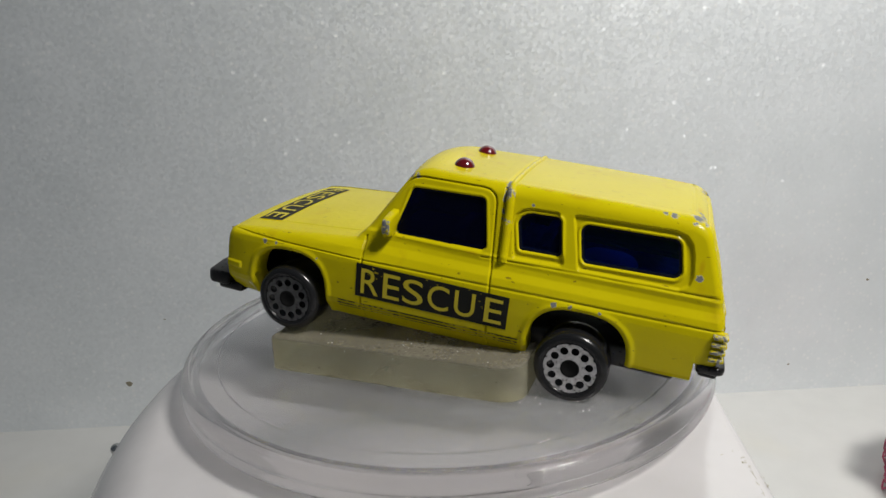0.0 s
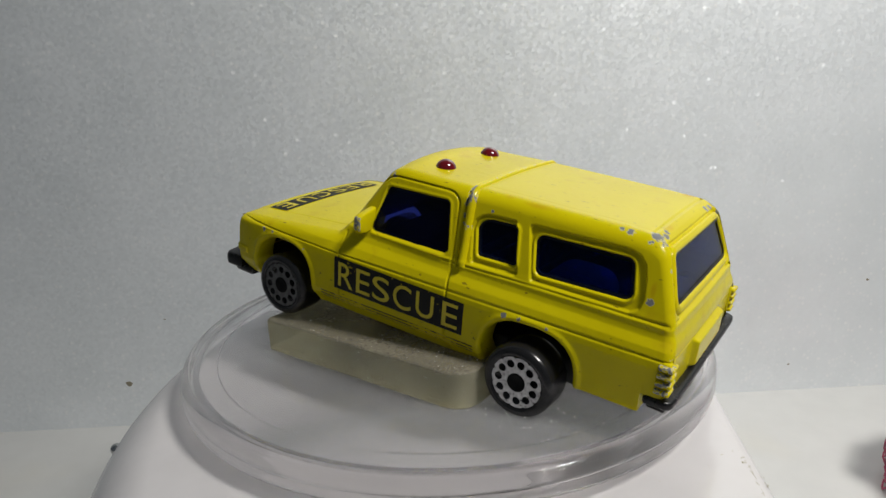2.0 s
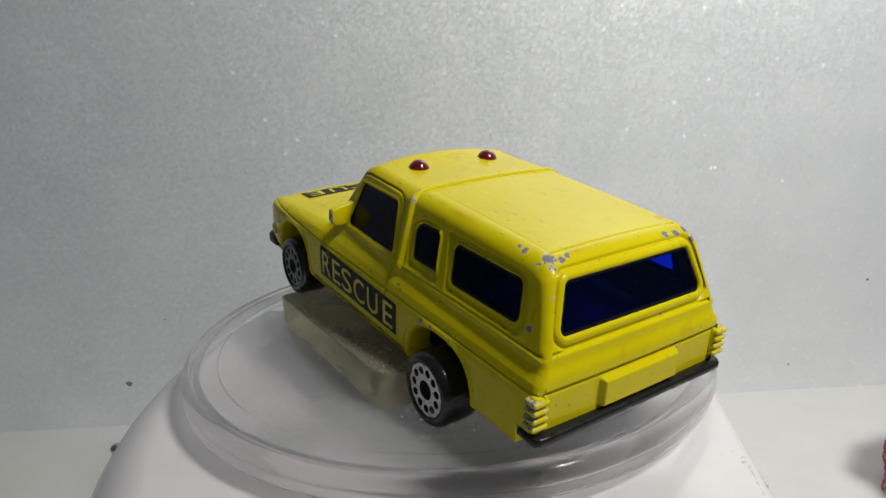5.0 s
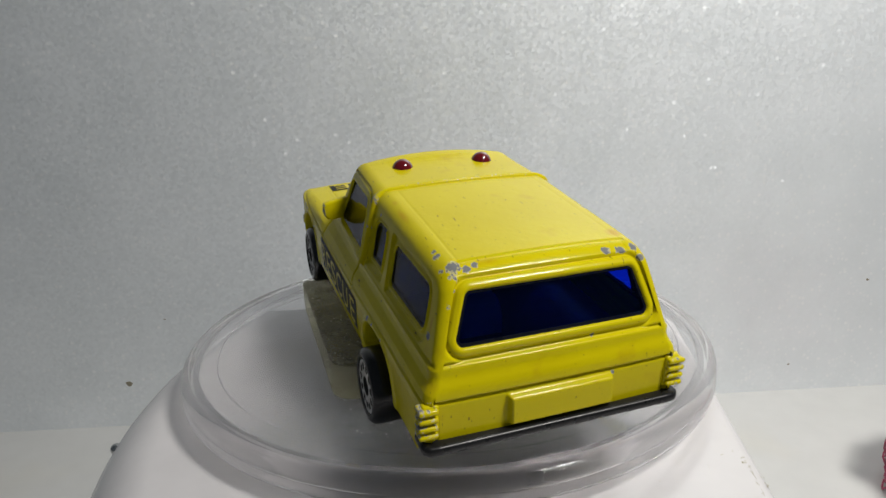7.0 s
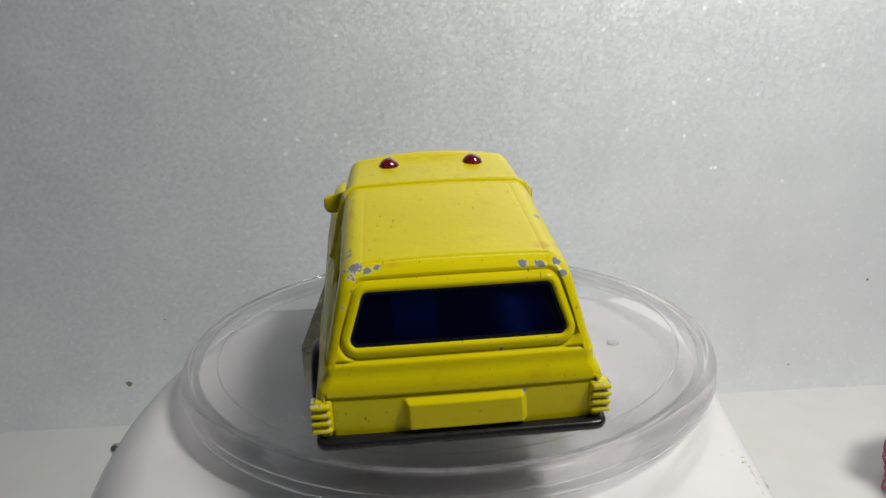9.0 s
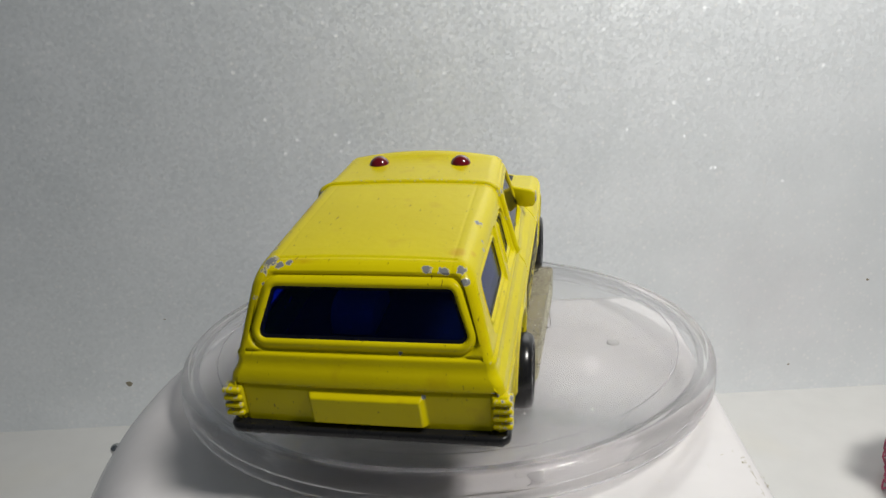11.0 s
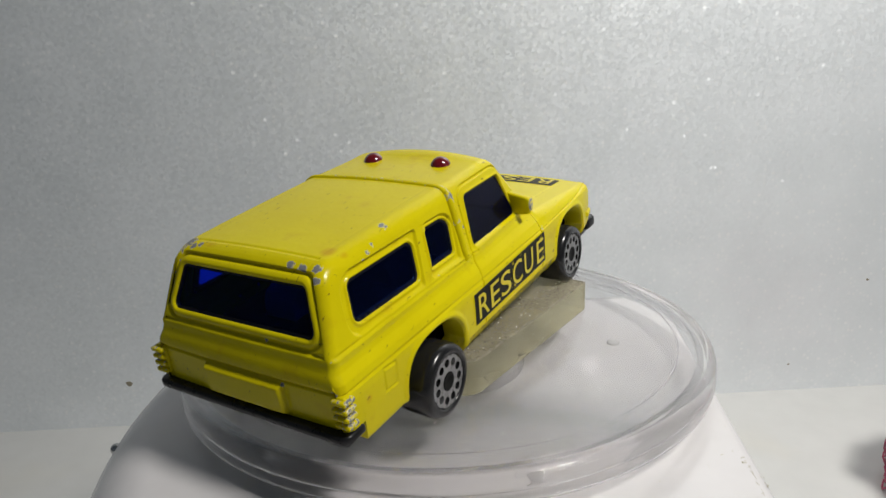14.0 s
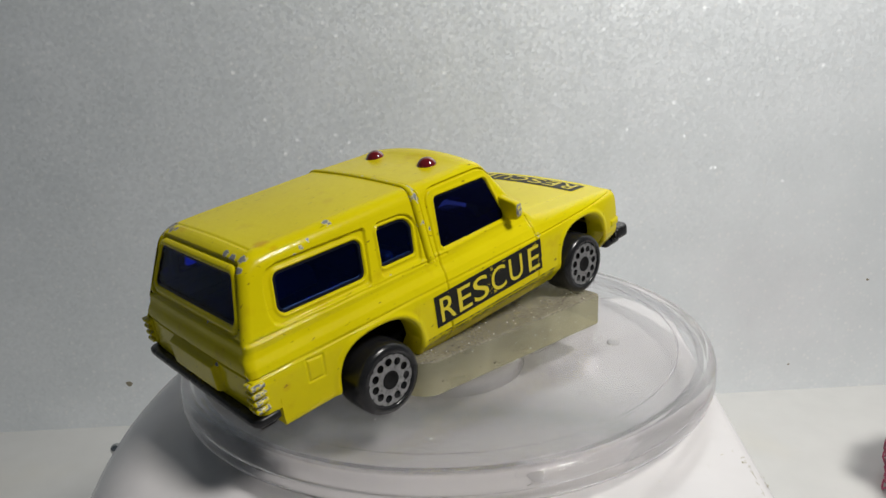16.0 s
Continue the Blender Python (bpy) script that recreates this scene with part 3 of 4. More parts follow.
# chips in the paint: x, y, z, radius
CHIPS = [(-14.0, 20.4, 38.6, 0.75), (-16.2, 20.6, 38.4, 0.95), (-21.6, 19.5, 38.8, 1.5), (-20.9, 21.2, 37.6, 0.8), (-23.2, 20.0, 37.2, 1.1), (-22.8, 17.2, 38.8, 0.9),
         (-22.2, 15.2, 39.0, 0.7), (-24.2, 20.6, 35.3, 0.7), (-24.3, 25.6, 26.4, 0.85), (-24.9, 25.2, 28.6, 0.35), (-26.2, 22.0, 33, 0.5),
         (-23.6, -13.2, 38.9, 1.0), (-23.9, -16.6, 38.7, 1.2), (-22.9, -19.9, 38.2, 1.0), (-24.6, -20.8, 36.5, 0.9), (-1.8, -20.6, 38.6, 1.1), (0.5, -20.3, 38.7, 0.6), (-8.2, -22.0, 37.3, 0.7), (-10.5, -22.4, 36.6, 0.6), (-12.6, -23.2, 35.7, 0.6),
         *[(23.1, 20.4 + 0.62 * k, 39.6 - 0.28 * k * (1 + 0.32 * k), 1.15) for k in range(6)], (23.2, 24.0, 33.2, 0.8), (23.2, 24.6, 31.4, 0.6), *[(22.9, -20.4 - 0.62 * k, 39.6 - 0.28 * k * (1 + 0.32 * k), 1.1) for k in range(5)], (21.4, 26.8, 21.6, 0.8), (21.4, -26.8, 21.6, 0.8), *[(23.1, float(side_y(23.1, 30.6 + 0.8 * k)) + 0.75, 30.6 + 0.8 * k, 0.75 + 0.03 * k) for k in range(9)],
         (49.0, 20.5, 37.3, 1.1), (47.5, 21.2, 37.6, 0.8), (49.4, 19, 37.4, 0.6), (98.9, 27.4, 15.6, 0.8), (98.6, -27.3, 15.6, 0.8), (86.5, 31.0, 14.6, 0.7), (83, 31, 14.6, 0.5), (7.0, 30.0, 14.0, 0.7), (3.0, 29.8, 14.4, 0.5), (-4, 29.5, 14.2, 0.45),
         (70.6, 31, 12.9, 0.5), (-32, -12.3, 14.8, 0.5), (-32, -26.5, 15.9, 0.7), (-31, 27, 16.0, 0.7), (-30.5, -26, 22.4, 0.6), (-31, 3, 19.2, 0.5), (-31.5, -6, 18.3, 0.4), (-29.7, -8, 23.4, 0.5), (72, 27, 17.5, 0.45), (67, 27.2, 18, 0.45), (45, 20, 38.3, 0.4), (36, 20.8, 38.4, 0.45), (33, 21, 38.4, 0.4), (44, 26.2, 23, 0.4), (9.0, -26.6, 23.2, 0.5), (24.6, -25.5, 29, 0.6), (59, -30, 15, 0.9), (16.5, 23.6, 36.0, 0.45)]


def wear_field(v):
    """About 0.55 and more inside a chip, falling off round it."""
    w = np.zeros(len(v))
    for x, y, z, r in CHIPS:
        d = np.sqrt(((v - np.array((x, y, z))) ** 2).sum(1))
        w = np.maximum(w, 0.74 - 0.32 * np.clip((d - 0.55 * r) / (0.6 * r), 0, 4))
    return np.clip(w, 0, 1)


# orange-brown smears in the paint: x, y, z and half sizes
SMEARS = [(-24.3, 25.4, 29.5, 0.9, 1.5, 2.6), (6.0, 20.8, 39.0, 4.5, 1.2, 0.9), (-17.5, -18.5, 39.6, 2.2, 2.0, 0.8), (-16, -21.0, 38.2, 1.6, 1.2, 0.9),
          (14, 20.5, 39.2, 2.0, 1.0, 0.8), (-22, 12, 39.4, 1.5, 4, 0.9), (22, 24.8, 29.5, 1.2, 1.2, 2.2), (-25, -24, 11, 1.6, 8, 1.4), (30, 27, 22, 4, 1, 0.5)]


def smear_field(v):
    w = np.zeros(len(v))
    for x, y, z, a, b, c in SMEARS:
        d = np.sqrt((((v - np.array((x, y, z))) / np.array((a, b, c))) ** 2).sum(1))
        w = np.maximum(w, np.clip(1.1 - 0.75 * d, 0, 1))
    return w


def edge_near(x, z):
    """Distance to the edge line and the edge radius there."""
    best, rad = np.full(np.shape(x), 1e9), np.zeros(np.shape(x))
    for p, q in zip(EDGE, EDGE[1:]):
        e = q[:2] - p[:2]
        t = np.clip(((x - p[0]) * e[0] + (z - p[1]) * e[1]) / (e @ e + 1e-12), 0, 1)
        d = np.hypot(x - p[0] - t * e[0], z - p[1] - t * e[1])
        near = d < best
        best = np.where(near, d, best)
        rad = np.where(near, p[2] + (q[2] - p[2]) * t, rad)
    return best, rad


def side_relief(x, z, mirror):
    """How far the side stands proud of the plain body, and the window field."""
    out, win = np.zeros(np.shape(x)), np.full(np.shape(x), 1e9)
    for k, (poly, r) in enumerate(WINDOWS):
        s = poly_sd(x, z, poly, r)
        win = np.minimum(win, s)
        out += (0.42 if k else 0.20) * bell(s, 0.6, 0.38) - 1.1 * step(-s, -0.35, 0.35)
    for poly, r in FIELDS:
        out -= 0.8 * step(-poly_sd(x, z, poly, r), -0.2, 0.3)
    for k, line in enumerate(SEAMS):
        out -= (0.5 if k < 2 else 0.85) * bell(line_dist(x, z, line), 0, 0.2)
    for cx, cz, rx, rz in ARCHES:
        s = ((np.abs((x - cx) / rx) ** 2.6 + (np.maximum(z - cz, 0) / rz) ** 2.6) ** (1 / 2.6) - 1) * 11.8
        out += 0.35 * bell(s, 1.0, 0.7) - 0.4 * step(-s, -0.5, 0.1)
    if mirror:
        out -= 0.35 * bell(line_dist(x, z, FLAP), 0, 0.26)
    # side marker on the front wing
    out += 0.6 * step(-poly_sd(x, z, [(94.4, 4.9), (99.5, 4.9), (99.5, 6.6), (94.4, 6.6)]), -0.25, 0.1)
    return out, win


def foot(x):
    """Lower edge of the side."""
    z = np.where(x > 88, -3.0, np.where(x > 6, -3.0, np.where(x > -27, 2.1, 6.9)))
    for cx, cz, rx, rz in ARCHES:
        inside = np.abs(x - cx) < rx
        arch = cz + rz * np.clip(1 - np.abs((x - cx) / rx) ** 2.6, 0, 1) ** (1 / 2.6)
        z = np.where(inside, arch, z)
    return z


def side_mesh(sign):
    cols = [np.arange(-31.6, 99.8, 0.2), -32.05 + 2.2 * (1 - np.cos(np.linspace(0, 1.5, 12))), 100.2 - 2.2 * (1 - np.cos(np.linspace(0, 1.5, 12)))]
    for cx, cz, rx, rz in ARCHES:
        for s in (-1, 1):
            cols.append(cx + s * (rx + np.array([-0.25, -0.1, -0.03, 0.001, 0.05])))
    cols.append(np.array([-27.001, -26.999]))
    xs = np.unique(np.round(np.concatenate(cols), 4))
    upper = EDGE[(EDGE[:, 1] > 15.4) & (EDGE[:, 0] < 98.9)]
    hi = np.interp(xs, upper[::-1, 0], upper[::-1, 1])
    hi = np.where(xs > 98.8, np.interp(xs, [98.8, 99.4, 99.9, 100.2], [15.2, 14.0, 11.5, 7.0]), hi)
    hi = np.where(xs < -31.9, 16.6, hi)
    lo = foot(xs)
    mid = np.minimum(14.6, hi - 0.3)
    f, g = np.linspace(0, 1, 78)[:-1], 1 - (1 - np.linspace(0, 1, 124)) ** 1.35
    X = np.repeat(xs[:, None], len(f) + len(g), 1)
    Z = np.concatenate([lo[:, None] + (mid - lo)[:, None] * f[None], mid[:, None] + (hi - mid)[:, None] * g[None]], 1)
    d, rc = edge_near(X, Z)
    relief, win = side_relief(X, Z, sign < 0)
    q = np.clip(rc - d, 0, None)
    fillet = rc - np.sqrt(np.clip(rc * rc - q * q, 0, None))
    Y = side_y(X, Z) + relief * step(d, 0.2, 1.2) - np.where(d < rc, fillet, 0)
    inner = np.stack([X[:, :1], Y[:, :1] - 6.0, Z[:, :1] + 0.05], -1)
    V = np.concatenate([inner, np.stack([X, Y, Z], -1)], 1)
    W = np.concatenate([np.full((len(xs), 1), 9.0), win], 1)
    return V, W


def shell_faces(V, hole, flip):
    n, m = V.shape[:2]
    idx = np.arange(n * m).reshape(n, m)
    a, b, c, d = idx[:-1, :-1], idx[1:, :-1], idx[1:, 1:], idx[:-1, 1:]
    q = np.stack([a, d, c, b] if flip else [a, b, c, d], -1)
    return q[~(hole[:-1, :-1] & hole[1:, 1:] & hole[1:, :-1] & hole[:-1, 1:])].reshape(-1, 4)


def ribbon_mesh():
    """Bonnet, screen, roof and tail in one sweep across the car."""
    seg = np.hypot(*np.diff(EDGE[:, :2], axis=0).T)
    arc = np.concatenate([[0], np.cumsum(seg)])
    u = np.arange(0, arc[-1], 0.22)
    P = np.stack([np.interp(u, arc, EDGE[:, k]) for k in range(4)], 1)
    T = np.gradient(P[:, :2], axis=0)
    T /= np.linalg.norm(T, axis=1)[:, None]
    N = np.stack([T[:, 1], -T[:, 0]], 1)
    q = np.linspace(-1, 1, 211)
    w = side_y(P[:, 0], P[:, 1]) - P[:, 2] + 0.12
    Y = w[:, None] * q[None]
    X0, Z0 = np.repeat(P[:, :1], len(q), 1), np.repeat(P[:, 1:2], len(q), 1)
    off = P[:, 3:4] * (1 - q[None] ** 2)
    rear, glass = X0 < -24.0, np.full(Y.shape, 9.0)
    s = np.where(rear, poly_sd(Y, Z0, *REAR_GLASS), 9.0)
    off = off + np.where(rear, 0.25 * bell(s, 0.8, 0.5) - 0.8 * bell(s, 2.2, 0.4) * step(Z0, 22.6, 23.2) - 1.1 * step(-s, -0.35, 0.35), 0)
    scr = (X0 > 48.5) & (X0 < 61.2)
    s2 = np.where(scr, poly_sd(Y, Z0, *SCREEN), 9.0)
    off = off - np.where(scr, 1.2 * step(-s2, -0.15, 0.5), 0)
    win = np.minimum(s, s2)
    # tailgate: crease, recessed lower panel, raised box
    low = rear & (Z0 < 22)
    off = off - np.where(low, 0.8 * bell(Z0, 15.7, 0.32) + 0.35 * step(15.7 - Z0, 0, 0.4), 0)
    off = off - np.where(rear, 0.6 * bell(Z0, 22.9, 0.3), 0)
    box = poly_sd(Y, Z0, [(-13.0, 7.6), (11.2, 7.6), (11.6, 15.0), (-12.4, 15.0)], 0.6)
    off = off + np.where(low, 1.5 * step(-box, -0.1, 0.9), 0)
    off = off - np.where(low, 0.4 * bell(np.abs(Y), 26.0, 0.3) * step(16 - Z0, 0, 0.5), 0)
    # ridge between cab and canopy roof, thin lines along the roof, bonnet creases
    roof = (Z0 > 37) & (X0 < 46) & (X0 > -24)
    off = off + np.where(roof, -0.4 * bell(X0, 23.7, 0.3), 0)
    off = off - np.where(roof & (X0 < 21), 0.05 * bell(np.abs(Y), 18.0, 0.3), 0)
    off = off - np.where(roof, 0.22 * bell(X0, -20.6, 0.35), 0)
    bonnet = (X0 > 62.5) & (X0 < 98)
    off = off - np.where(bonnet, 0.14 * bell(np.abs(Y), 22.0, 0.35) + 0.12 * step(np.abs(Y), 22.0, 23.0), 0)
    V = np.stack([X0 + N[:, :1] * off, Y, Z0 + N[:, 1:2] * off], -1)
    return V, win, P


def outline(poly, r, grow):
    """Points round a polygon with rounded corners, moved out by grow."""
    pts, n = inset(poly, r), len(poly)
    out = []
    for i in range(n):
        a, b, c = pts[i - 1], pts[i], pts[(i + 1) % n]
        a0 = math.atan2(*(b - a)[::-1]) - math.pi / 2
        a1 = math.atan2(*(c - b)[::-1]) - math.pi / 2
        while a1 < a0:
            a1 += 2 * math.pi
        for k in range(9):
            t = a0 + (a1 - a0) * k / 8
            out.append((b[0] + (r + grow) * math.cos(t), b[1] + (r + grow) * math.sin(t)))
    return out


def edge_ring(poly, r, place, parent):
    """A narrow dark ring added where the pane meets its opening; it covers the ragged mesh edge."""
    outer, inner = outline(poly, r, 0.3), outline(poly, r, -0.5)
    n = len(outer)
    verts = [place(*p, 0.0) for p in outer + inner] + [place(*p, 0.05) for p in outer + inner]
    faces = []
    for i in range(n):
        j = (i + 1) % n
        faces += [(i, j, n + j, n + i), (2 * n + i, 3 * n + i, 3 * n + j, 2 * n + j), (n + i, n + j, 3 * n + j, 3 * n + i), (i, 2 * n + i, 2 * n + j, j)]
    return mesh_from("window_edge_ring", verts, faces, EDGE_BLACK, parent, "added thin dark ring round the window", smooth=False)


def canopy_rib(shell):
    """The raised hoop where the canopy meets the cab: stout down the sides, low across the roof."""
    def lean(z):
        return 21.4 + 0.065 * (z - 21.5)
    path = []
    for z in np.concatenate([np.linspace(21.3, 36.8, 26), np.linspace(36.9, 39.88, 16)]):
        q = max(0.0, 3.0 - (39.9 - z))
        path.append((lean(z), float(side_y(lean(z), z)) - (3.0 - math.sqrt(max(0.0, 9.0 - q * q))), z))
    top = path[-1][1]
    roof = [(22.6, top * (1 - k / 20), 39.9 + 0.6 * (1 - (1 - k / 20) ** 2)) for k in range(1, 21)]
    half = path + roof
    path = half + [(x, -y, z) for x, y, z in half[-2::-1]]
    n, steps = len(path), 10
    yz = np.array([p[1:] for p in path])
    tan = np.gradient(yz, axis=0)
    tan /= np.linalg.norm(tan, axis=1)[:, None]
    verts, wear, faces = [], [], []
    for i, (x, y, z) in enumerate(path):
        out = np.array((tan[i][1], -tan[i][0])) * 1.0
        flat = step(z, 37.5, 39.9)
        wide, high = 1.1 - 0.35 * flat, 1.35 - 0.55 * flat
        foot_in = min(1.0, (z - 21.0) / 0.9)
        for k in range(steps + 1):
            a = math.pi * k / steps
            h = high * foot_in * math.sin(a) ** 0.8 - 0.25
            verts.append((x + wide * math.cos(a), y + out[0] * h, z + out[1] * h))
            worn = 0.62 * math.exp(-((z - 37.6) / 2.4) ** 2) * (1 if math.cos(a) > -0.2 else 0.75)
            wear.append(max(worn, 0.50 * math.exp(-((z - 31.0) / 1.3) ** 2)) if z < 40.0 else 0.36)
        if i:
            p, q = (i - 1) * (steps + 1), i * (steps + 1)
            faces += [(p + k, p + k + 1, q + k + 1, q + k) for k in range(steps)]
    faces += [tuple(range(steps + 1)), tuple(range(len(verts) - 1, len(verts) - steps - 2, -1))]
    rib = mesh_from("canopy_rib", verts, faces, YELLOW, shell, "raised yellow hoop, paint worn to metal")
    rib.data.attributes.new("wear", "FLOAT", "POINT").data.foreach_set("value", wear)
    return rib


def body(car):
    parts, faces, fields, base = [], [], [], 0
    for sign in (1, -1):
        V, W = side_mesh(sign)
        V = V * np.array((1, sign, 1))
        faces.append(shell_faces(V, W < -0.45, sign < 0) + base)
        parts.append(V.reshape(-1, 3))
        fields.append(W.reshape(-1))
        base += V.shape[0] * V.shape[1]
    V, W, P = ribbon_mesh()
    faces.append(shell_faces(V, W < -0.45, False) + base)
    parts.append(V.reshape(-1, 3))
    fields.append(W.reshape(-1))
    verts = np.concatenate(parts)
    faces = np.concatenate(faces)
    field = np.concatenate(fields)
    ob = mesh_from("body", verts, faces, [YELLOW, EDGE_BLACK], car)
    # yellow shell inside the window openings is coloured dark as well
    ob.data.polygons.foreach_set("material_index", (field[faces].mean(1) < 0.0).astype(np.int32))
    a = ob.data.attributes.new("wear", "FLOAT", "POINT")
    a.data.foreach_set("value", wear_field(verts))
    a = ob.data.attributes.new("smear", "FLOAT", "POINT")
    a.data.foreach_set("value", smear_field(verts))
    # panes, set back in their openings
    for sign in (1, -1):
        for poly, r in WINDOWS:
            big = [tuple(p) for p in inset(poly, -0.7)]
            bm = bmesh.new()
            for depth in ((0.66, 1.5) if poly is WINDOWS[0][0] else (1.05, 1.9)):
                bm.faces.new([bm.verts.new((x, sign * (float(side_y(x, z)) - depth), z)) for x, z in big])
            bm.verts.ensure_lookup_table()
            n = len(big)
            for i in range(n):
                j = (i + 1) % n
                bm.faces.new((bm.verts[i], bm.verts[j], bm.verts[n + j], bm.verts[n + i]))
            pane = part("window_pane", bm, DIM_BLUE_GLASS if poly is WINDOWS[0][0] else BLUE_GLASS, ob, "dark blue tinted window", smooth=False)
            pane.visible_shadow = poly is WINDOWS[0][0]
    for sign in (1, -1):
        for poly, r in WINDOWS:
            depth = 0.56 if poly is WINDOWS[0][0] else 0.95
            edge_ring(poly, r, lambda x, z, d: (x, sign * (float(side_y(x, z)) - depth - d), z), ob)
    edge_ring(*REAR_GLASS, lambda y, z, d: (-30.0 + (z - 23.6) * 0.360 + 0.30 + d, y, z), ob)
    for poly, xs in ((REAR_GLASS[0], lambda z: -30.0 + (z - 23.6) * 0.360 + 0.45), (SCREEN[0], lambda z: 60.6 - (z - 20) * 0.69 - 0.9)):
        big = [tuple(p) for p in inset(poly, -0.7)]
        bm = bmesh.new()
        for depth in (0.0, 0.9):
            bm.faces.new([bm.verts.new((xs(z) + (depth if xs(0) < 0 else -depth), y, z)) for y, z in big])
        bm.verts.ensure_lookup_table()
        for i in range(4):
            j = (i + 1) % 4
            bm.faces.new((bm.verts[i], bm.verts[j], bm.verts[4 + j], bm.verts[4 + i]))
        pane = part("window_pane", bm, BLUE_GLASS if xs(0) < 0 else DIM_BLUE_GLASS, ob, "dark blue tinted window", smooth=False)
        pane.visible_shadow = xs(0) > 0
    return ob


# where each capital stands along the print
CELLS = [("R", 0.038, 0.161), ("E", 0.190, 0.303), ("S", 0.324, 0.460), ("C", 0.490, 0.628), ("U", 0.664, 0.795), ("E", 0.856, 0.968)]


def text_mesh():
    """Flat outlines of the word, letter by letter, in the print's unit square."""
    verts, faces = [], []
    for letter, lo, hi in CELLS:
        curve = bpy.data.curves.new("word", "FONT")
        curve.body, curve.resolution_u, curve.offset = letter, 6, 0.004
        tmp = bpy.data.objects.new("word", curve)
        scene.collection.objects.link(tmp)
        me = bpy.data.meshes.new_from_object(tmp.evaluated_get(bpy.context.evaluated_depsgraph_get()))
        v = np.array([p.co[:2] for p in me.vertices])
        bpy.data.objects.remove(tmp)
        v = (v - v.min(0)) / (v.max(0) - v.min(0))
        faces += [tuple(i + len(verts) for i in p.vertices) for p in me.polygons]
        verts += [(lo + (hi - lo) * a, b) for a, b in v]
    return np.array(verts), faces


def decals(shell, roof_z):
    word, wf = text_mesh()
    grid = np.linspace(0, 1, 25)
    gx, gz = np.meshgrid(grid, grid, indexing="ij")
    for sign in (1, -1):
        # corners of the print: x from its first letter to its last, z low and high
        xa, xb = (58.9, 17.8) if sign > 0 else (17.9, 58.9)
        def place(a, b, lift):
            x = xa + (xb - xa) * a
            lo, hi = np.interp(x, [17.8, 58.9], [4.7, 5.0]), np.interp(x, [17.8, 58.9], [13.4, 14.3])
            z = lo + (hi - lo) * b
            return np.stack([x, sign * (side_y(x, z) + lift), z], -1)
        V = place(gx, gz, 0.10)
        panel = mesh_from("side_print", V.reshape(-1, 3), shell_faces(V, np.zeros(V.shape[:2], bool), True), PRINT, shell, "black print panel with yellow capitals")
        L = place(word[:, 0], 0.12 + 0.76 * word[:, 1], 0.30)
        mesh_from("lettering", L, wf, LETTER, panel, "yellow capitals", smooth=False)
        for lo, hi in ((2.5, 2.9), (1.55, 1.95), (0.75, 1.05)):
            S = np.stack([np.stack([x, sign * (side_y(x, z) + 0.06), z], -1) for x, z in
                          ((14.2 + 50 * gx[:, 0], np.full(25, lo)), (14.2 + 50 * gx[:, 0], np.full(25, hi)))], 1)
            mesh_from("sill_stripe", S.reshape(-1, 3), shell_faces(S, np.zeros(S.shape[:2], bool), True), WORN_PRINT, shell, "thin worn black stripe")
    def top(a, b, lift):
        y = -21.6 + 43.2 * a
        x = 87.2 + 7.2 * (1 - b)
        return np.stack([x, y, roof_z(x, y) + lift], -1)
    V = top(gx, gz, 0.10)
    panel = mesh_from("bonnet_print", V.reshape(-1, 3), shell_faces(V, np.zeros(V.shape[:2], bool), False), PRINT, shell, "black print panel with yellow capitals")
    L = top(word[:, 0], 0.13 + 0.72 * word[:, 1], 0.24)
    mesh_from("lettering", L, wf, LETTER, panel, "yellow capitals", smooth=False)


def bonnet_z(x, y):
    z = np.interp(x, EDGE[::-1, 0], EDGE[::-1, 1])
    c = np.interp(x, EDGE[::-1, 0], EDGE[::-1, 3])
    w = side_y(x, z) - 2.5
    return z + c * (1 - (y / w) ** 2)


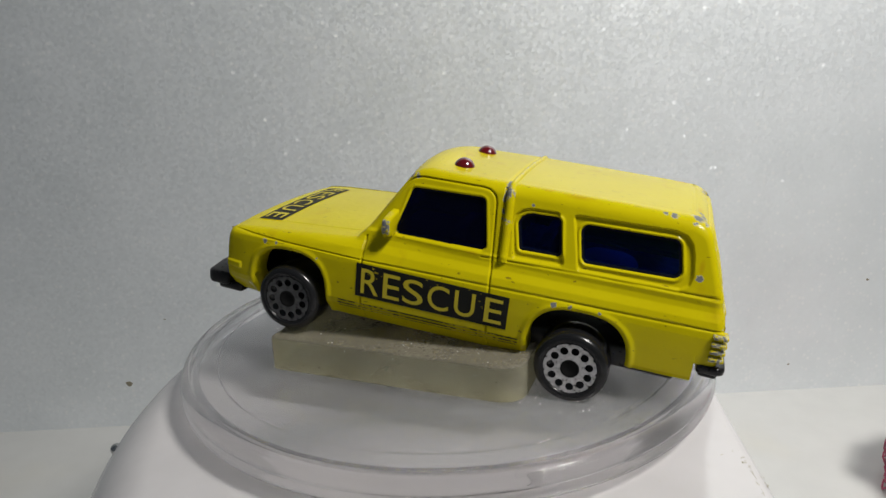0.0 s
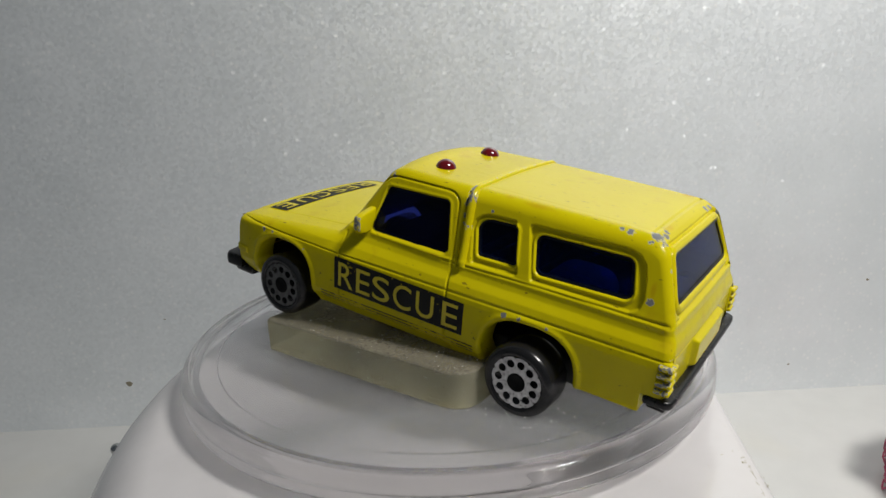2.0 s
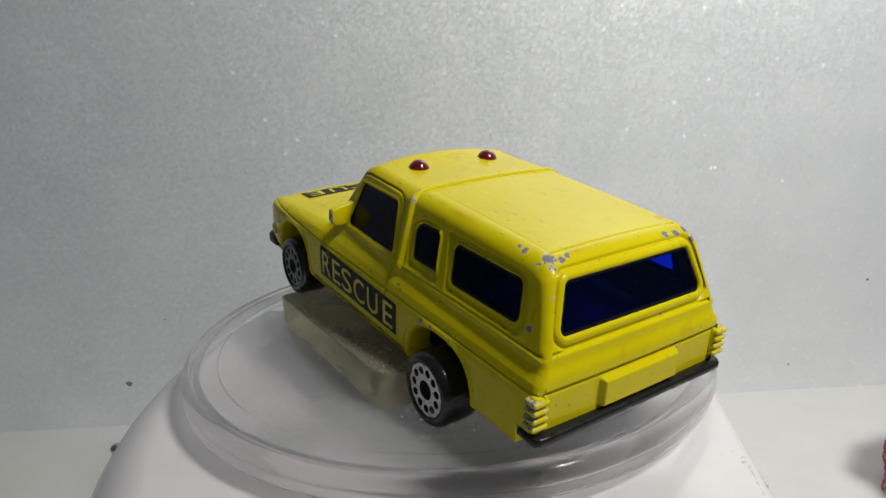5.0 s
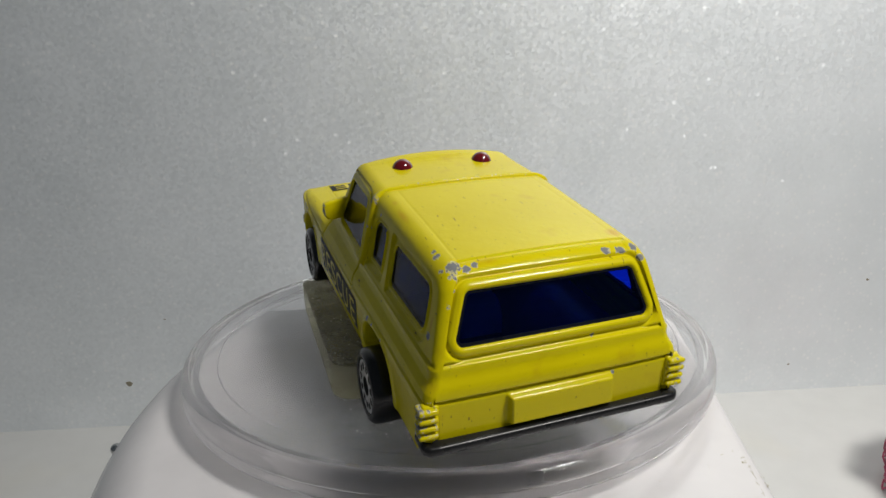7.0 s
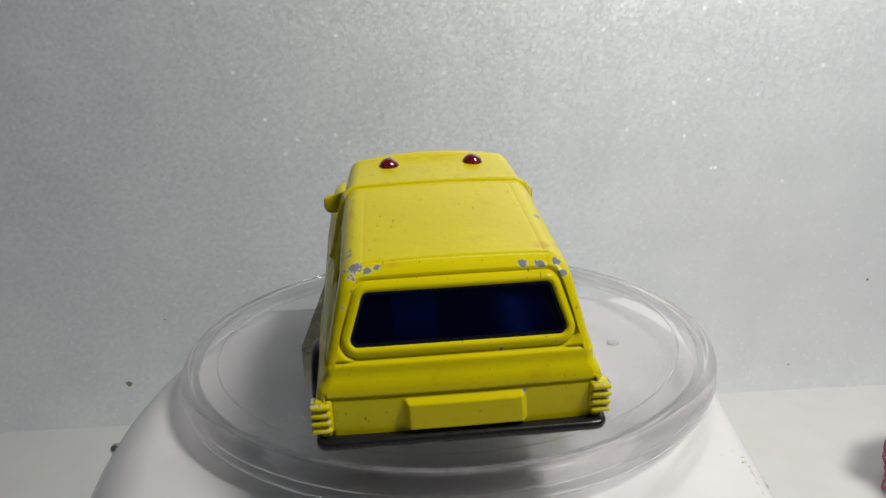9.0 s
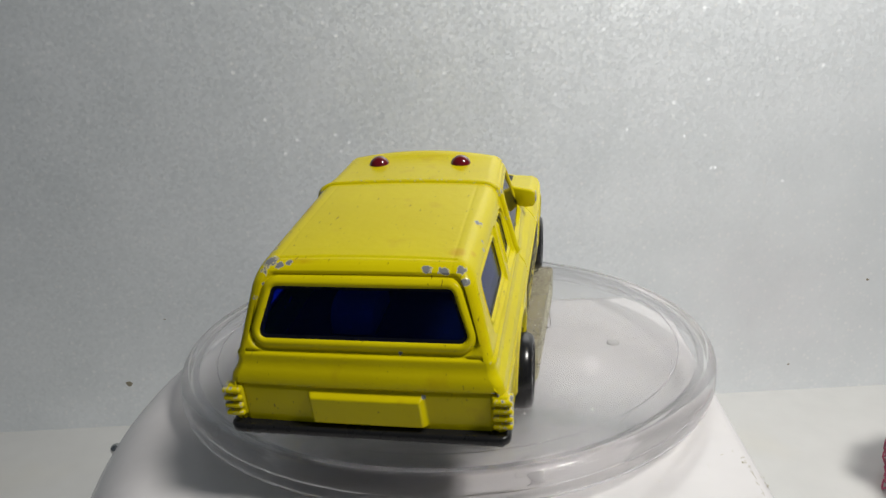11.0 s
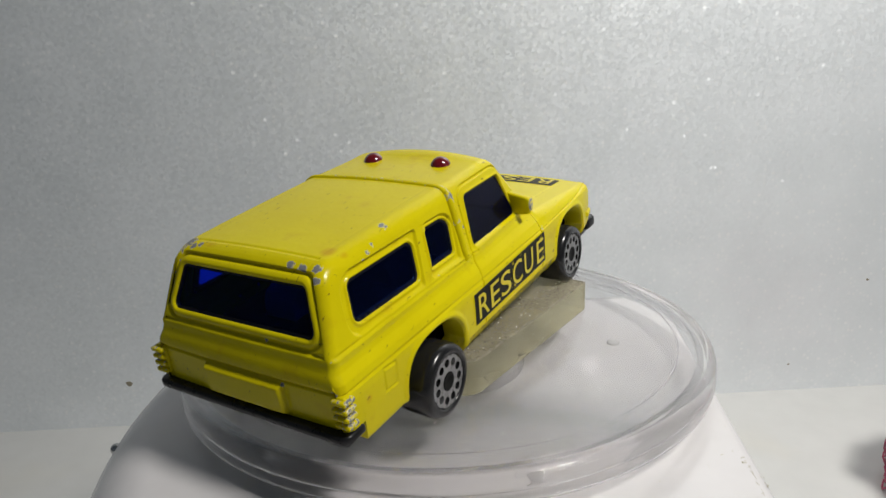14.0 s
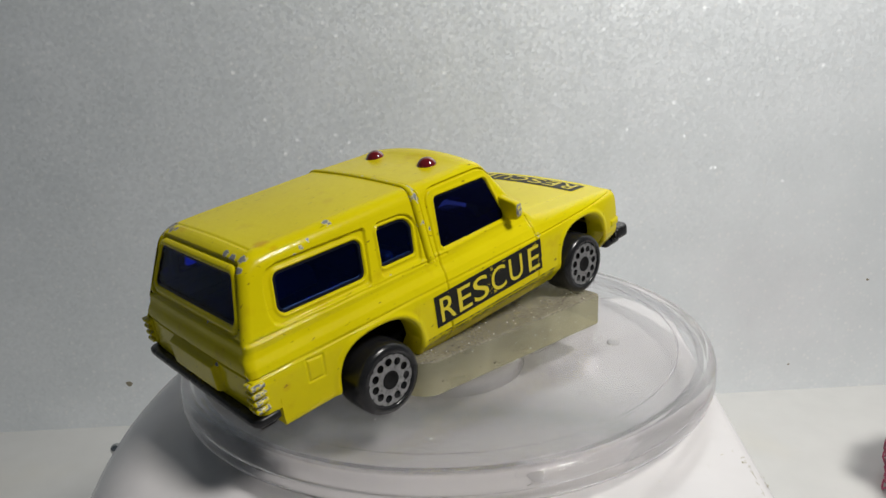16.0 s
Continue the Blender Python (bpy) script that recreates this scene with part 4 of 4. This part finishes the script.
def wheel(car, face):
    """A fat black wheel with a holed silver face, its outer side towards +y."""
    w = part("wheel", revolve([(0, -10.2), (7.6, -10.2), (8.6, -9.8), (9.0, -9.0), (9.2, -7.5), (9.2, -2.4), (9.05, -1.2), (8.5, -0.35), (7.6, 0.0), (6.9, -0.1), (6.7, -0.5), (6.6, -1.0), (0, -1.0)], 56, "y", closed=False), TYRE, car, "fat glossy black wheel")
    # face disc with eleven round holes and a hub hole, as a ring of cells
    holes, R0, R1 = 11, 2.0, 6.5
    verts, faces = [], []
    def v(r, a, y):
        verts.append((r * math.cos(a), y, r * math.sin(a)))
        return len(verts) - 1
    for h in range(holes):
        a0 = 2 * math.pi * h / holes
        hole_r, mid = 0.98, 4.75
        n = 24
        for y, flip in ((-0.42, False),):
            inner, outer = [], []
            for k in range(n):
                t = 2 * math.pi * k / n
                # hole rim in local polar frame
                cx, cz = mid + hole_r * math.cos(t), hole_r * math.sin(t)
                inner.append(v(math.hypot(cx, cz), a0 + math.atan2(cz, cx), y))
                # cell border
                half = math.pi / holes
                dx, dz = math.cos(t), math.sin(t)
                lim = []
                if dx > 1e-6: lim.append((R1 - mid) / dx)
                if dx < -1e-6: lim.append((R0 - mid) / dx)
                if abs(dz) > 1e-6: lim.append(half * mid / abs(dz))
                best = min(lim)
                outer.append(v(mid + dx * best, a0 + dz * best / mid, y))
            for k in range(n):
                j = (k + 1) % n
                faces.append((inner[k], outer[k], outer[j], inner[j]))
    mesh_from("rim", verts, faces, face, w, "worn silver wheel face with round holes", smooth=False)
    # matte black disc painted in for the darkness of the hub hole
    part("hub_hole_disc", revolve([(0, -0.75), (2.35, -0.75), (2.35, -0.34), (1.9, -0.3), (1.7, -0.5), (0, -0.5)], 28, "y", closed=False), MATTE, w)
    return w


def toy_car():
    car = tagged(new("toy_car"), "yellow die-cast toy rescue truck with chipped paint", "toy car")
    shell = body(car)
    decals(shell, bonnet_z)
    canopy_rib(shell)
    # roof lamps
    for y in (11.4, -11.4):
        dome = [(0, 3.2)] + [(2.9 * math.sin(a), 0.3 + 2.9 * math.cos(a)) for a in [math.pi / 2 * k / 8 for k in range(1, 9)]] + [(2.95, 1.0), (3.1, 0.8), (3.1, -0.7), (0, -0.7)]
        part("roof_lamp", moved(revolve(dome, 32, closed=False), 38.5, y, 39.05), RED, car, "small glossy red roof lamp")
    # mirrors
    for s in (1, -1):
        pts = [(s * 24.2, 28.7), (s * 29.8, 27.6), (s * 31.2, 27.0), (s * 31.4, 24.2), (s * 30.4, 22.5), (s * 28.2, 22.2), (s * 25.6, 22.6)]
        m = part("wing_mirror", prism(pts, "x", 50.7, 52.9, 0.55, 3), YELLOW, car)
        a = m.data.attributes.new("wear", "FLOAT", "POINT")
        a.data.foreach_set("value", [0.58 * max(0.0, min(1.0, (abs(p.co.y) / K - 30.2) / 0.9)) for p in m.data.vertices])
    # tail lamps: four ribs round each corner
    for s in (1, -1):
        holder = part("tail_lamp", rounded_box(-32.2, -30.0, s * 25.6 if s > 0 else -29.0, 29.0 if s > 0 else -25.6, 8.2, 15.6, 0.5), YELLOW, car, "ribbed tail lamp, paint worn to metal")
        for k in range(4):
            z = 8.5 + 1.85 * k
            rib = part("rib", rounded_box(-33.1, -29.6, min(s * 25.9, s * 29.9), max(s * 25.9, s * 29.9), z, z + 1.15, 0.45), YELLOW, holder)
            a = rib.data.attributes.new("wear", "FLOAT", "POINT")
            a.data.foreach_set("value", [0.52 if abs(p.co.y) / K > 28.6 and p.co.x / K > -32.7 else 0.38 for p in rib.data.vertices])
    # bumpers
    rear = [(-27.6, 29.4), (-32.6, 29.4), (-34.0, 28.2), (-34.2, 26), (-34.2, -26), (-34.0, -28.2), (-32.6, -29.4), (-27.6, -29.4), (-27.6, -26), (-31, -25), (-31, 25), (-27.6, 26)]
    part("rear_bumper", prism(rear, "z", 4.9, 7.1, 0.8, 3), BUMPER, car, "black plastic bumper")
    part("rear_bumper_lip", rounded_box(-32.6, -28.4, -28.2, 28.2, 3.7, 5.0, 0.5), BUMPER, car)
    front = [(98.9, 28.0), (99.4, 29.3), (104.8, 29.6), (106.6, 28.0), (108.0, 20), (108.4, 0), (108.0, -20), (106.6, -28.0), (104.8, -29.6), (99.4, -29.3), (98.9, -28.0)]
    part("front_bumper", prism([(x + 0.3, y) for x, y in front], "z", -2.4, 1.5, 1.1, 3), BUMPER, car, "black plastic bumper")
    part("front_valance", rounded_box(96.5, 104.6, -27.0, 27.0, -4.7, -1.6, 1.0), BUMPER, car)
    part("grille", rounded_box(97.0, 100.6, -22, 22, 4, 13.5, 0.5), BLACK, car)
    # chassis, interior
    part("chassis", rounded_box(-24, 97, -20.5, 20.5, -2.8, 3.4, 0.8), BLACK, car, "black plastic chassis")
    part("interior_floor", rounded_box(-28, 62, -24.5, 24.5, 13.4, 15.2, 0.3), INSIDE, car)
    for x in (32.0, 12.0):
        part("seat", rounded_box(x, x + 3.5, -21, 21, 15, 25.5, 1.2), INSIDE, car)
        part("seat", rounded_box(x + 3.0, x + 12, -21, 21, 15, 19.0, 1.2), INSIDE, car)
    # Added pale block stands in for the blue light patch behind the glass.
    arch = [(-2.6 + 8.2 * math.copysign(abs(math.cos(a)) ** 0.6, math.cos(a)), 15.0 + 7.6 * math.sin(a) ** 0.6) for a in [math.pi * k / 18 for k in range(19)]]
    part("bay_patch_block", prism(arch, "y", 3, 13, 0.5, 2), PATCH_PALE, car, "pale arched block added for a light patch in the bay")
    # wheels on their axles
    places = [(0.4, -0.35, 32.8, False, RIM), (-0.6, 0.3, -32.5, True, RIM_DULL), (78.7, -0.5, 32.3, False, RIM_DARK), (77.4, -1.15, -32.3, True, RIM_DULL)]
    for k, (x, z, y, turned, face) in enumerate(places):
        wheel(car, face).matrix_basis = (Matrix.Translation((x * K, y * K, z * K)) @ Matrix.Rotation(radians(180 if turned else 0), 4, "Z")
                                         @ Matrix.Rotation(radians(37 * k), 4, "Y"))
    for x, z in ((0.2, 0.0), FRONT_AXLE):
        part("axle", moved(revolve([(0, -24), (1.1, -24), (1.1, 24), (0, 24)], 16, "y", closed=False), x, 0, z), STEEL, car)
    return car


# ---- pink net by the table's edge ----
def pink_net():
    """A crumpled bag of pink plastic netting."""
    bag = tagged(new("net_bag"), "crumpled pink and white plastic net bag on the table", "net bag")
    bag.matrix_world = Matrix.Translation(wpos(217.5, 53, TABLE))
    rng = random.Random(3)
    noise_at = lambda a, h: 1 + 0.10 * math.sin(3 * a + 5 * h) + 0.07 * math.sin(7 * a - 9 * h) + 0.05 * math.sin(11 * a + 20 * h)
    def at(a, h):
        r = 25 * noise_at(a, h) * (1 - 0.10 * h) * math.sqrt(max(0.02, 1 - max(0, h - 0.8) ** 2 * 20))
        return Vector((r * math.cos(a), r * math.sin(a), 1.0 + 48 * h))
    for name, slope, mat in (("net_strand", 1, PINK), ("net_strand", -1, PINK)):
        bm = bmesh.new()
        for s in range(30):
            a0, last = 2 * math.pi * s / 30, None
            for k in range(41):
                h = k / 40
                c = at(a0 + slope * h * 1.6, h) + Vector((rng.uniform(-0.3, 0.3), rng.uniform(-0.3, 0.3), 0))
                ring = [bm.verts.new(c + Vector((0.5 * math.cos(q), 0.5 * math.sin(q), 0.2 * math.sin(q)))) for q in (0, 1.57, 3.14, 4.71)]
                if last:
                    for i in range(4):
                        bm.faces.new((last[i], last[(i + 1) % 4], ring[(i + 1) % 4], ring[i]))
                last = ring
        part(name, bm, mat, bag)
    bm = bmesh.new()
    rows = []
    for k in range(21):
        rows.append([bm.verts.new(at(2 * math.pi * j / 60, k / 20) * 0.95 + Vector((0, 0, 0.5))) for j in range(60)])
    for a, b in zip(rows, rows[1:]):
        for j in range(60):
            bm.faces.new((a[j], a[(j + 1) % 60], b[(j + 1) % 60], b[j]))
    part("lining", bm, plain("pale_pink_film", (0.78, 0.66, 0.64), 0.4, vary=0.25, scale=1500), bag, "pale pink film inside the net")
    return bag


setting()
stain(-174.7, 25.6, 2.0)
stain(231.1, 64.6, 0.9)
stain(192.2, 16.1, 0.8)
stain(-150, 62, 0.5)
turntable_base()
the_dish, the_slab, the_car = dish(), slab(), toy_car()
pink_net()


def motions():
    dish_rows, slab_rows, car_rows = [], [], []
    slab_local = Matrix.Translation(Vector((-3.0, -4.6, 0)) * K) @ Matrix.Rotation(radians(-22.0), 4, "Z")
    car_local = (Matrix.Translation(Vector(CAR_O) * K) @ Matrix.Rotation(radians(CAR_YAW), 4, "Z") @ Matrix.Rotation(radians(-CAR_PITCH), 4, "Y"))
    for t, a in zip(TURN_TIMES, TURN):
        spin = Matrix.Translation(wpos(0, 0, 0)) @ Matrix.Rotation(radians(a), 4, "Z")
        dish_rows.append((t, spin))
        slab_rows.append((t, spin @ slab_local))
        car_rows.append((t, spin @ car_local))
    walk(the_dish, dish_rows)
    walk(the_slab, slab_rows)
    walk(the_car, car_rows)


motions()
